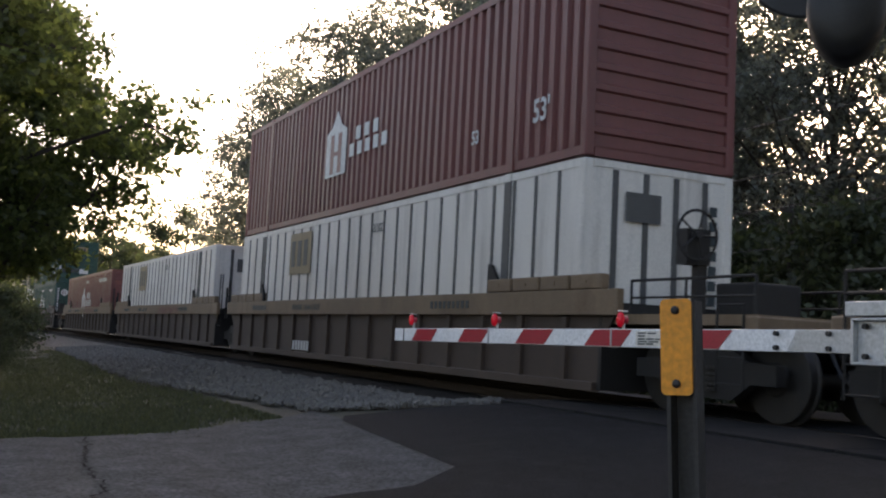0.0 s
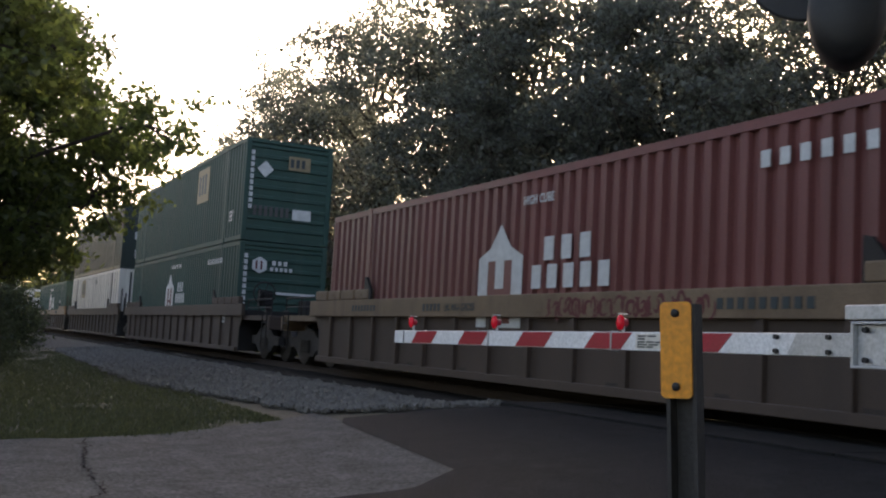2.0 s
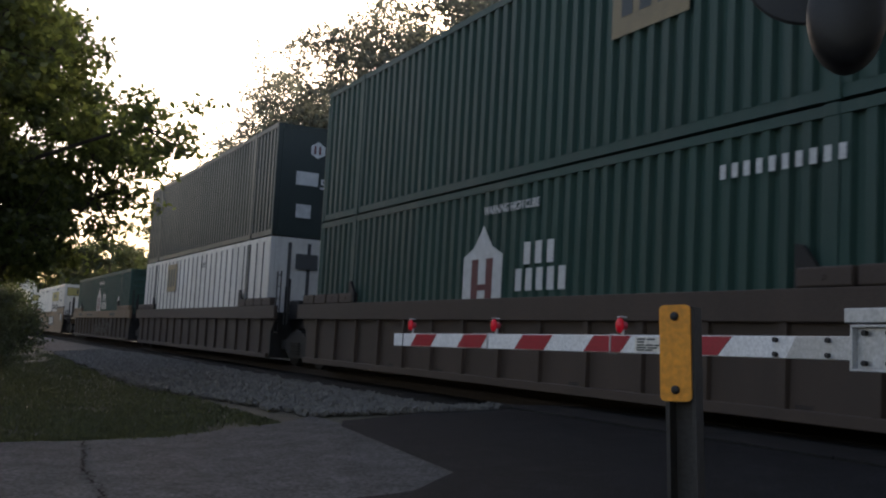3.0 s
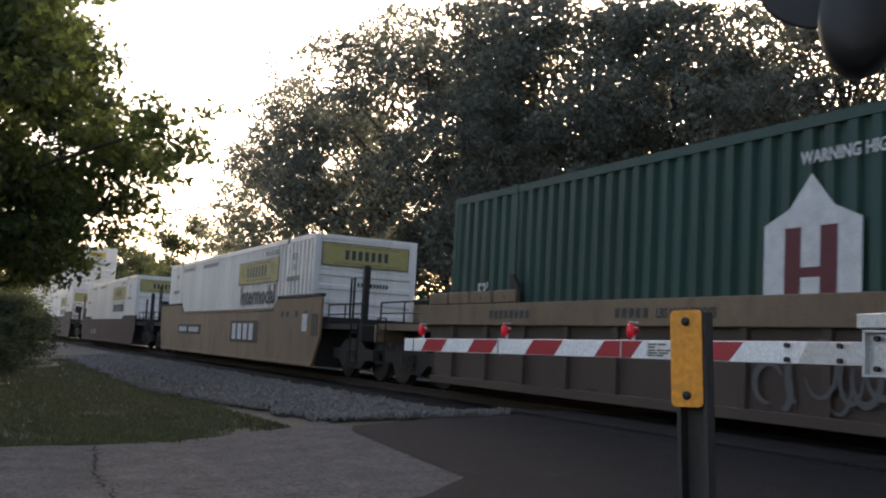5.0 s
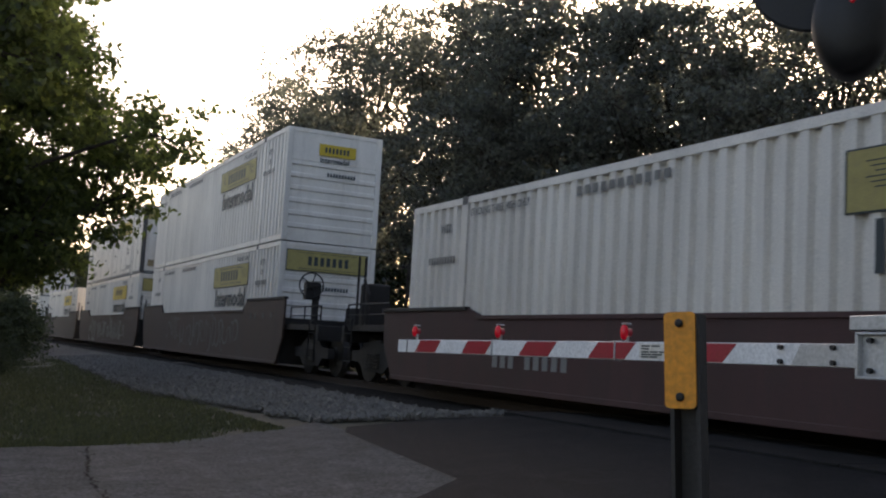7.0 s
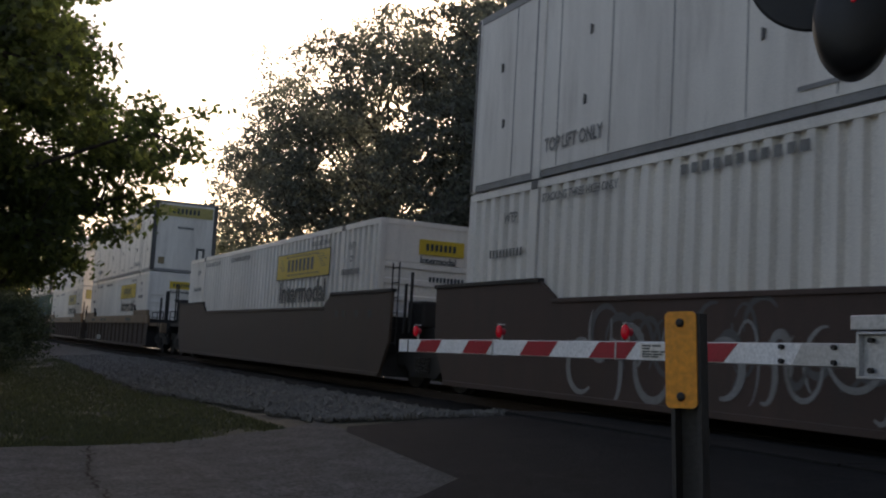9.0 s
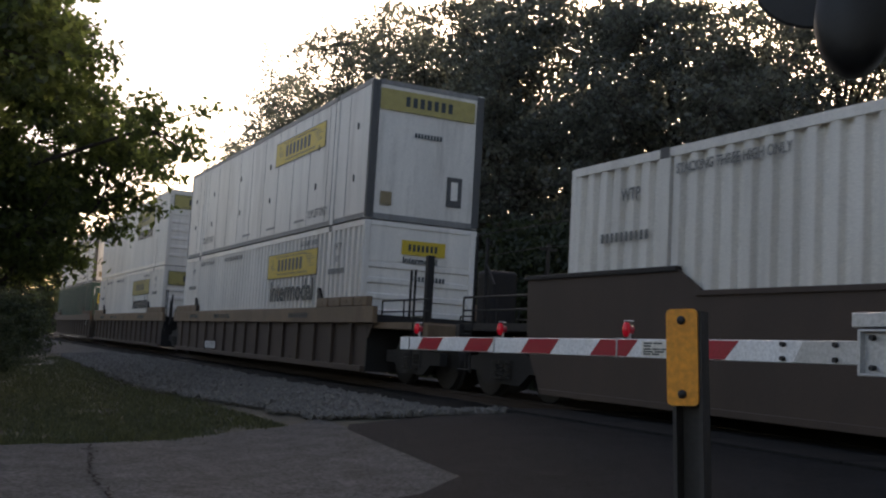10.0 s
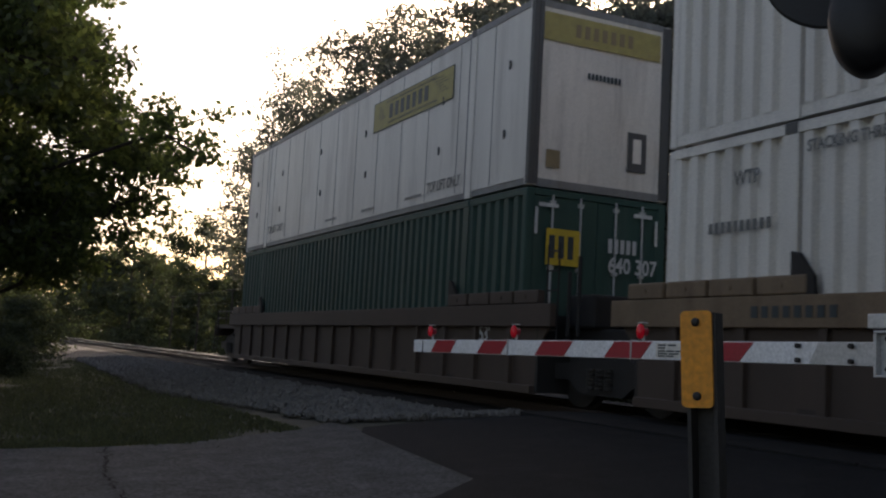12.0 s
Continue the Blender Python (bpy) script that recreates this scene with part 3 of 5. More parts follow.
for i, (x, y, k, s) in enumerate([(-190, 4, 0, 0.55), (-215, -6, 1, 0.6), (-175, 14, 2, 0.5), (-230, 10, 0, 0.65), (-240, -16, 1, 0.7), (-150, 20, 1, 0.55),
                                  (-85, 12, 1, 0.45), (-97, 9, 0, 0.5), (-108, 14, 2, 0.45), (-120, 9, 1, 0.5), (-134, 13, 0, 0.65), (-148, 9, 2, 0.5),
                                  (-165, 7.5, 1, 0.6), (-205, 8, 2, 0.6), (-185, 12, 0, 0.8), (-72, 13, 2, 0.4), (-78, 9, 0, 0.42),
                                  (-34, -14, 1, 0.6), (-46, -12.5, 0, 0.6), (-89, 6.5, 1, 0.62), (-80, 8, 2, 0.52), (-101, 6.5, 0, 0.7), (-122, 7.5, 2, 0.65), (-136, 9, 1, 0.8), (-160, 11, 0, 0.95), (-62, -6.6, 1, 0.5), (-53, -7.8, 2, 0.5), (-200, 9, 0, 1.0)]):
    c = copy_thing(far_tree, pose(x, y, -0.8, 0, 0, 33 * i))
    c.scale = (s, s, s)


# ---- line-side poles and wires ----
def line_pole(x, y, h):
    ob = thing("line_pole", pose(x, y, -0.4), "grey wooden line pole behind the track", "pole", "line poles")
    part("pole", tube(bmesh.new(), (0, 0, 0), (0, 0, h), 0.06, 0.05, 10), M_BARK, ob)
    part("crossarm", boxes((-0.03, 0.03, -0.25, 0.25, h - 0.16, h - 0.09)), M_BARK, ob)
    return ob


for i in range(9):
    line_pole(-5.1 - 8.4 * i, 5.0, 3.9)


def wire(a, b, sag, r=0.012):
    bm = bmesh.new()
    pts = [Vector(a).lerp(Vector(b), i / 24) - Vector((0, 0, sag * 4 * (i / 24) * (1 - i / 24))) for i in range(25)]
    for p, q in zip(pts, pts[1:]):
        tube(bm, p, q, r, r, 5)
    return tagged(part("overhead_wire", bm, M_BLACK), "thin black overhead wire", "wire", "overhead wires")


for i in range(9):
    a = -5.1 - 8.4 * i
    wire((a + 8.4, 4.8, 3.42), (a, 4.8, 3.42), 0.07, 0.009)
    wire((a + 8.4, 5.2, 2.75), (a, 5.2, 2.75), 0.07, 0.009)
wire((20, 5.2, 5.0), (-75, 6.2, 5.2), 0.9)
wire((20, 6.4, 6.3), (-75, 7.0, 6.2), 0.7)


# ---- containers ----
CL, CW, CH = 16.154, 2.59, 2.896
POSTS = (-1.98, -CL + 1.98)


def corrugated(bm, x0, x1, y, out, z0, z1, pitch, depth):
    """A wall of vertical trapezoid folds from x0 to x1; its outer face lies at y."""
    n = max(1, round((x1 - x0) / pitch))
    p = (x1 - x0) / n
    line = [(x0, y)]
    for i in range(n):
        a = x0 + i * p
        line += [(a + p * 0.42, y), (a + p * 0.52, y - out * depth), (a + p * 0.90, y - out * depth), (a + p, y)]
    lo = [bm.verts.new((u, w, z0)) for u, w in line]
    hi = [bm.verts.new((u, w, z1)) for u, w in line]
    for i in range(len(line) - 1):
        f = (lo[i], lo[i + 1], hi[i + 1], hi[i])
        bm.faces.new(f if out < 0 else f[::-1])


def end_ribs(bm, x, y0, y1, z0, z1, n, depth):
    """Horizontal ribs across an end wall whose outer face lies at x."""
    p = (z1 - z0) / n
    line = [(x - depth, z0)]
    for i in range(n):
        a = z0 + i * p
        line += [(x - depth, a + p * 0.55), (x, a + p * 0.62), (x, a + p * 0.9), (x - depth, a + p * 0.98)]
    line.append((x - depth, z1))
    lo = [bm.verts.new((u, y0, w)) for u, w in line]
    hi = [bm.verts.new((u, y1, w)) for u, w in line]
    for i in range(len(line) - 1):
        bm.faces.new((lo[i], hi[i], hi[i + 1], lo[i + 1]))


def container(x, z, wall, paint, end, label, post=None, rail=None, group="containers on the train"):
    """A 53-foot box: shell, roof, rails, corner and stacking posts, castings and a detailed leading end."""
    post, rail = post or paint, rail or paint
    ob = thing("container", pose(x, 0, z), label, "container", group)
    h = CW / 2
    bm = bmesh.new()
    box(bm, -CL + 0.06, -0.06, -h + 0.095, h - 0.095, 0.08, CH - 0.05)
    part("inner_shell", bm, paint, ob)
    for y, out in ((-h + 0.012, -1), (h - 0.012, 1)):
        bm = bmesh.new()
        if wall == "folded":
            for a, b in ((-CL + 0.1, POSTS[1] - 0.1), (POSTS[1] + 0.1, POSTS[0] - 0.1), (POSTS[0] + 0.1, -0.1)):
                corrugated(bm, a, b, y, out, 0.15, CH - 0.11, 0.28, 0.065)
        elif wall == "fine":
            corrugated(bm, -CL + 0.1, -0.1, y, out, 0.15, CH - 0.10, 0.29, 0.075)
        else:
            box(bm, -CL + 0.1, -0.1, min(y, y - out * 0.03), max(y, y - out * 0.03), 0.12, CH - 0.10)
        bmesh.ops.recalc_face_normals(bm, faces=bm.faces[:]) if wall == "flat" else None
        part("side_wall", bm, paint, ob)
        if wall == "flat":
            rib = mesh_of("rib", boxes((-0.036, 0.036, 0, 0.014, 0.14, CH - 0.12)), post)
            n = 27
            for i in range(1, n):
                shared("rib", rib, ob, pose(-CL * i / n, y - 0.013 if out < 0 else y - 0.001, 0))
        if wall == "smooth":
            seam = mesh_of("seam", boxes((-0.007, 0.007, 0, 0.006, 0.14, CH - 0.12)), post)
            for i in range(1, 13):
                shared("seam", seam, ob, pose(-CL * i / 13, y - 0.0055 if out < 0 else y - 0.0005, 0))
    part("roof", boxes((-CL + 0.05, -0.05, -h + 0.03, h - 0.03, CH - 0.05, CH - 0.015)), paint, ob)
    for s in (-1, 1):
        y0, y1 = sorted((s * h, s * (h - 0.07)))
        part("top_rail", boxes((-CL + 0.1, -0.1, y0, y1, CH - 0.11, CH)), rail, ob)
        y0, y1 = sorted((s * (h - 0.022), s * (h - 0.09)))
        part("bottom_rail", boxes((-CL + 0.1, -0.1, y0, y1, 0.02, 0.15)), rail, ob)
        for px in (-0.05, -CL + 0.05):
            y0c, y1c = sorted((s * (h - 0.0), s * (h - 0.15)))
            part("corner_post", boxes((px - 0.075 if px > -1 else px - 0.05, px + 0.05 if px > -1 else px + 0.075, y0c, y1c, 0.0, CH), bevel=0.02), paint, ob)
        for px in POSTS:
            y0c, y1c = sorted((s * (h + 0.004), s * (h - 0.06)))
            part("stacking_post", boxes((px - 0.10, px + 0.10, y0c, y1c, 0.004, CH - 0.004)), post if wall == "flat" else paint, ob)
            if wall == "smooth":
                part("post_edge", boxes((px - 0.135, px - 0.10, *sorted((s * (h + 0.01), s * (h - 0.05))), 0.01, CH - 0.01)), M_GREYRAIL, ob)
            yc0, yc1 = sorted((s * (h + 0.012), s * (h - 0.16)))
            part("corner_casting", boxes((px - 0.09, px + 0.09, yc0, yc1, CH - 0.12, CH + 0.012), bevel=0.012), M_GREYPOST if wall in ("fine", "smooth") else paint, ob)
    bm = bmesh.new()
    if end == "ribs":
        end_ribs(bm, -0.005, -h + 0.14, h - 0.14, 0.15, CH - 0.82, 6, 0.035)
        box(bm, -0.06, -0.02, -h + 0.14, h - 0.14, CH - 0.82, CH - 0.1)
        part("end_wall", bm, paint, ob)
    elif end == "ribs_full":
        end_ribs(bm, -0.005, -h + 0.14, h - 0.14, 0.15, CH - 0.12, 9, 0.04)
        part("end_wall", bm, paint, ob)
    elif end == "doors":
        for a, b in ((-h + 0.14, -0.006), (0.006, h - 0.14)):
            door = part("door", boxes((-0.06, -0.02, a, b, 0.13, CH - 0.11), bevel=0.006), paint, ob)
            for k in (0.28, 0.72):
                y = a + (b - a) * k
                bm = tube(bmesh.new(), (0.012, y, 0.1), (0.012, y, CH - 0.08), 0.018, n=8)
                for zz in (0.16, 0.9, 1.7, CH - 0.2):
                    box(bm, -0.02, 0.03, y - 0.045, y + 0.045, zz - 0.03, zz + 0.03)
                part("lock_rod", bm, M_ALU, door, "galvanised lock rod")
    else:
        part("end_wall", boxes((-0.05, -0.012, -h + 0.14, h - 0.14, 0.12, CH - 0.1)), paint, ob)
        if wall == "flat":
            rib = mesh_of("end_rib", boxes((0, 0.02, -0.045, 0.045, 0.14, CH - 0.12)), post)
            for i in range(1, 5):
                shared("end_rib", rib, ob, pose(-0.013, -h + CW * i / 5, 0))
    for s, e in ((-1, 0), (1, 0)):
        part("end_rail", boxes((-0.055, 0.0, -h + 0.15, h - 0.15, CH - 0.1, CH) if s > 0 else (-0.055, 0.0, -h + 0.15, h - 0.15, 0, 0.12)), rail, ob)
    return ob


def panel(ob, x0, x1, z0, z1, mat, side=True, name="panel", lift=0.004, label=""):
    """A flat printed panel on the side that faces the road, or on the leading end (x then runs along y)."""
    h = CW / 2
    if side:
        bm = boxes((x0, x1, -h - lift, -h - lift + 0.003, z0, z1))
    else:
        bm = boxes((0.006 + lift, 0.009 + lift, x0, x1, z0, z1))
    return part(name, bm, mat, ob, label)


def bars(ob, x0, x1, z0, z1, n, mat, side=True, lift=0.008, fill=0.62, name="unread_marking"):
    """Writing that cannot be read, or must not be: a row of plain upright bars in one mesh."""
    h = CW / 2
    w = (x1 - x0) / n
    single = n <= 7
    bm = bmesh.new()
    for i in range(1 if single else n):
        a = i * w
        box(bm, a, a + w * fill, 0, 0.003, 0, z1 - z0) if side else box(bm, 0, 0.003, a, a + w * fill, 0, z1 - z0)
    me = mesh_of(name, bm, mat)
    ob_last = None
    for i in range(n if single else 1):
        m = pose(x0 + i * w, -h - lift, z0) if side else pose(0.006 + lift, x0 + i * w, z0)
        ob_last = shared(name, me, ob, m)
    if not single:
        tagged(ob_last, kind="stuff")
    return ob_last


def letters_side(ob, text, x, z, height, mat, squeeze=1.0):
    return lettering(text, ob, Matrix.Translation((x, -CW / 2 - 0.008, z)) @ SIDE, height, mat, squeeze)


def letters_end(ob, text, y, z, height, mat, squeeze=1.0):
    return lettering(text, ob, Matrix.Translation((0.014, y, z)) @ FRONT, height, mat, squeeze)


def yellow_box(x, z, wall="fine", word=True, end="ribs", low=False, faded=False, end_small=False):
    """White box with a yellow panel, dark marks and the word below it."""
    ob = container(x, z, wall, M_WHITE if wall == "fine" else M_WHITE_WORN, end,
                   "white corrugated freight container with a yellow panel" if wall == "fine"
                   else "white smooth-sided freight container with a faded yellow panel",
                   M_GREYRAIL if wall == "smooth" else None, M_GREYRAIL if wall == "smooth" else None)
    z0 = 1.88
    panel(ob, -6.47, -2.70, z0 - 0.01, z0 + 0.61, M_INK, lift=0.002, name="panel_border")
    panel(ob, -6.44, -2.73, z0 + 0.01, z0 + 0.59, M_FADED_SHADED if faded else M_YELLOW, lift=0.006, name="yellow_panel", label="yellow panel")
    bars(ob, -5.62, -3.66, z0 + 0.17, z0 + 0.46, 7, M_INK, lift=0.010, fill=0.62)
    for k in range(2):
        bars(ob, -5.85 + 0.08 * k, -3.45, z0 + 0.535 - 0.025 * k, z0 + 0.546 - 0.025 * k, 1, M_INK, lift=0.010, fill=1, name="ruled_line")
        bars(ob, -5.65, -3.35 - 0.08 * k, z0 + 0.075 + 0.025 * k, z0 + 0.086 + 0.025 * k, 1, M_INK, lift=0.010, fill=1, name="ruled_line")
    for k in range(6):
        bars(ob, -3.55 + 0.07 * k, -3.1 + 0.09 * (k % 3), z0 + 0.49 - 0.055 * k, z0 + 0.502 - 0.055 * k, 1, M_INK, lift=0.010, fill=1, name="ruled_line")
        bars(ob, -6.22 + 0.05 * (k % 3), -5.98 + 0.03 * k, z0 + 0.47 - 0.05 * k, z0 + 0.482 - 0.05 * k, 1, M_INK, lift=0.010, fill=1, name="ruled_line")
    if word:
        letters_side(ob, "Intermodal", -6.15, z0 - 0.56, 0.50, M_INK, 1.07)
    if wall == "fine":
        letters_side(ob, "WTP", -2.05 + 0.45, CH - 0.55, 0.16, M_WORNINK, 0.8)
        letters_side(ob, "OF", -1.52, CH - 0.80, 0.14, M_WORNINK, 0.8)
        bars(ob, -1.95, -0.95, CH - 1.06, CH - 0.94, 10, M_WORNINK)
        letters_side(ob, "STACK LIMIT 3 HIGH", -3.95, CH - 0.33, 0.12, M_WORNINK, 0.78)
        letters_side(ob, "WTP", -CL + 1.15, CH - 0.55, 0.16, M_WORNINK, 0.8)
        bars(ob, -CL + 0.75, -CL + 1.75, CH - 1.06, CH - 0.94, 10, M_WORNINK)
        letters_side(ob, "STACKING THREE HIGH ONLY", -CL + 2.2, CH - 0.33, 0.12, M_WORNINK, 0.78)
        bars(ob, -CL + 5.2, -CL + 7.2, CH - 0.33, CH - 0.21, 11, M_WORNINK)
    else:
        ring = mesh_of("lashing_ring", prism(bmesh.new(), [(-0.02, -0.07), (0.02, -0.05), (0.03, 0.05), (-0.02, 0.08)], -CW / 2 - 0.012, -CW / 2 + 0.01), M_GREYPOST)
        for u, w in ((-0.7, 2.0), (-0.8, 0.9), (-3.1, 1.9), (-3.2, 1.0), (-6.9, 1.95), (-6.8, 1.05), (-9.8, 2.0), (-9.7, 1.0), (-12.9, 1.9), (-13.0, 0.95), (-15.3, 1.9), (-15.2, 1.0)):
            shared("lashing_ring", ring, ob, pose(u, 0, w))
        for u in (-0.03, -CL + 0.03):
            part("corner_edge", boxes((u - 0.05, u + 0.045, -CW / 2 - 0.006, -CW / 2 + 0.09, 0.02, CH - 0.02), bevel=0.01), M_GREYPOST, ob, "dark grey corner edging")
        part("corner_edge", boxes((-0.05, 0.016, CW / 2 - 0.16, CW / 2 + 0.004, 0.02, CH - 0.02), bevel=0.01), M_GREYPOST, ob, "dark grey corner edging")
        part("corner_edge", boxes((-0.05, 0.016, -CW / 2 + 0.091, -CW / 2 + 0.17, 0.02, CH - 0.02), bevel=0.01), M_GREYPOST, ob, "dark grey corner edging")
        for u in (-4.6, -6.9, -9.2):
            panel(ob, u, u + 0.75, 0.26, 0.31, M_GREYRAIL, name="scuff_plate")
        letters_side(ob, "TOP LIFT ONLY", -3.6, 0.28, 0.19, M_WORNINK, 0.72)
        letters_side(ob, "TOP LIFT ONLY", -CL + 2.2, 0.36, 0.20, M_WORNINK, 0.72)
    if end == "ribs":
        if end_small:
            panel(ob, -0.45, 0.55, 2.25, 2.55, M_YELLOW, False, "yellow_panel")
            bars(ob, -0.3, 0.4, 2.33, 2.47, 7, M_INK, False)
            letters_end(ob, "Intermodal", -0.42, 2.08, 0.13, M_INK, 1.0)
        else:
            panel(ob, -1.12, 1.08, CH - 0.72, CH - 0.18, M_INK, False, "panel_border", lift=0.002)
            # end panel in the duller yellow, for the weaker light on the end
            panel(ob, -1.10, 1.06, CH - 0.70, CH - 0.20, M_FADED_SHADED, False, "yellow_panel", lift=0.006)
            bars(ob, -0.55, 0.6, CH - 0.56, CH - 0.34, 7, M_INK, False, lift=0.010, fill=0.6)
            for zz in (CH - 0.255, CH - 0.655):
                bars(ob, -0.8, 0.85, zz, zz + 0.012, 1, M_INK, False, lift=0.010, fill=1, name="ruled_line")
        bars(ob, -0.2, 0.6, CH - 1.18, CH - 1.08, 10, M_INK, False)
    elif end == "plain":
        # duller yellow again stands for the end's weaker light
        panel(ob, -1.12, 1.08, CH - 0.62, CH - 0.18, M_FADED_SHADED, False, "yellow_panel", lift=0.006)
        bars(ob, -0.55, 0.6, CH - 0.50, CH - 0.29, 7, M_TANPANEL if faded else M_INK, False, lift=0.010, fill=0.6)
        bars(ob, -0.3, 0.35, CH - 1.12, CH - 1.02, 9, M_INK, False)
        panel(ob, 0.5, 0.86, 0.42, 1.05, M_GREYPOST, False, "placard_holder", lift=0.004)
        panel(ob, 0.6, 0.76, 0.56, 0.95, M_WHITE, False, "placard", lift=0.010)
        panel(ob, -1.0, -0.75, 0.3, 0.58, M_TANPANEL, False, "placard", lift=0.006)
    return ob


def house_sign(ob, x, z, k, inner, tx0, tx1, tz0, tz1):
    """The hauler's mark: a pale house outline with two upright bars and a crossbar, and bars for its name."""
    h = CW / 2
    bm = prism(bmesh.new(), [(x, z), (x + 1.3 * k, z), (x + 1.3 * k, z + 1.05 * k), (x + 0.95 * k, z + 1.2 * k), (x + 0.65 * k, z + 1.55 * k),
                             (x + 0.35 * k, z + 1.2 * k), (x, z + 1.05 * k)], -h - 0.006, -h - 0.003)
    part("sign_shape", bm, M_PALE, ob, "pale house-shaped mark")
    for a in (0.30, 0.78):
        panel(ob, x + a * k, x + (a + 0.22) * k, z + 0.06 * k, z + 1.0 * k, inner, lift=0.010, name="sign_bar")
    panel(ob, x + 0.30 * k, x + 1.0 * k, z + 0.48 * k, z + 0.58 * k, inner, lift=0.011, name="sign_bar")
    tm = tz0 + (tz1 - tz0) * 0.5
    bars(ob, tx0 + (tx1 - tx0) * 0.15, tx0 + (tx1 - tx0) * 0.8, tm + 0.03, tz1, 3, M_PALE, fill=0.55)
    bars(ob, tx0, tx1, tz0, tm - 0.03, 5, M_PALE, fill=0.6)


def house_box(x, z, paint, inner, end, label):
    ob = container(x, z, "folded", paint, end, label)
    return ob


def small_sign(ob, y, z, r, inner):
    """A small six-sided mark with bars on the leading end."""
    bm = bmesh.new()
    pts = [(y + r * math.sin(a * math.pi / 3), z + r * math.cos(a * math.pi / 3)) for a in range(6)]
    a = [bm.verts.new((0.008, u, w)) for u, w in pts]
    b = [bm.verts.new((0.012, u, w)) for u, w in pts]
    bm.faces.new(a)
    bm.faces.new(b[::-1])
    for i in range(6):
        bm.faces.new((a[i], b[i], b[(i + 1) % 6], a[(i + 1) % 6]))
    bmesh.ops.recalc_face_normals(bm, faces=bm.faces[:])
    part("sign_shape", bm, M_PALE, ob, "pale six-sided mark")
    bars(ob, y - r * 0.5, y + r * 0.7, z - r * 0.5, z + r * 0.5, 2, inner, False, lift=0.010, fill=0.4, name="sign_bar")
    bars(ob, y + r * 1.5, y + r * 3.6, z + 0.02, z + r * 0.6, 3, M_PALE, False)
    bars(ob, y + r * 1.3, y + r * 4.2, z - r * 0.6, z - 0.04, 5, M_PALE, False)


SPEED = 22.7
LOW, HIGH = 0.33, 0.33 + CH + 0.03
train = []


def load(ob, s0):
    train.append((ob, s0))
    return ob


# ---- well cars ----
SILL, CHORD, FOOT = 1.45, 1.12, 0.18
HALF = 1.36


def wheelset_mesh():
    bm = bmesh.new()
    lathe(bm, [(0.08, -0.86), (0.08, -0.80), (0.16, -0.79), (0.19, -0.77), (0.44, -0.755), (0.465, -0.75), (0.47, -0.66), (0.50, -0.645), (0.50, -0.62),
               (0.42, -0.615), (0.2, -0.63), (0.09, -0.58), (0.085, 0.58), (0.2, 0.63), (0.42, 0.615), (0.50, 0.62), (0.50, 0.645), (0.47, 0.66),
               (0.465, 0.75), (0.44, 0.755), (0.19, 0.77), (0.16, 0.79), (0.08, 0.80), (0.08, 0.86)], 28)
    for s in (-1, 1):
        for i in range(3):
            a = i * 2.094
            tube(bm, (0.055 * math.cos(a), s * 0.85, 0.055 * math.sin(a)), (0.055 * math.cos(a), s * 0.885, 0.055 * math.sin(a)), 0.018, n=6)
    return mesh_of("wheelset", bm, M_WHEEL)


WHEELSET = wheelset_mesh()
wheels = []


def truck(ob, x):
    """A two-axle truck: side frames with springs, bolster, wheelsets."""
    for s in (-1, 1):
        bm = prism(bmesh.new(), [(-1.15, 0.40), (-1.15, 0.62), (-0.75, 0.64), (-0.45, 0.80), (0.45, 0.80), (0.75, 0.64), (1.15, 0.62), (1.15, 0.40),
                                 (0.78, 0.40), (0.5, 0.22), (-0.5, 0.22), (-0.78, 0.40)], s * 0.96 - 0.07, s * 0.96 + 0.07)
        fr = part("side_frame", bm, M_STEEL, ob)
        fr.matrix_basis = pose(x, 0, 0)
        sp = bmesh.new()
        for k in (-0.2, 0, 0.2):
            for j in range(5):
                lathe_z = 0.30 + j * 0.06
                tube(sp, (k, s * 1.045, lathe_z), (k, s * 1.045, lathe_z + 0.035), 0.07, n=10)
        shared("spring", mesh_of("spring", sp, M_WHEEL), fr, Matrix())
    part("bolster", boxes((x - 0.22, x + 0.22, -1.0, 1.0, 0.5, 0.86), bevel=0.03), M_STEEL, ob)
    for k in (-0.89, 0.89):
        w = shared("wheelset", WHEELSET, ob, pose(x + k, 0, 0.47))
        wheels.append(w)


def ladder(ob, x, y, z0, z1, mat, w=0.4):
    bm = bmesh.new()
    for k in (0, w):
        tube(bm, (x + k, y, z0), (x + k, y, z1), 0.016, n=6)
    n = int((z1 - z0) / 0.28)
    for i in range(n + 1):
        tube(bm, (x, y, z0 + 0.05 + i * 0.28), (x + w, y, z0 + 0.05 + i * 0.28), 0.012, n=6)
    return part("ladder", bm, mat, ob)


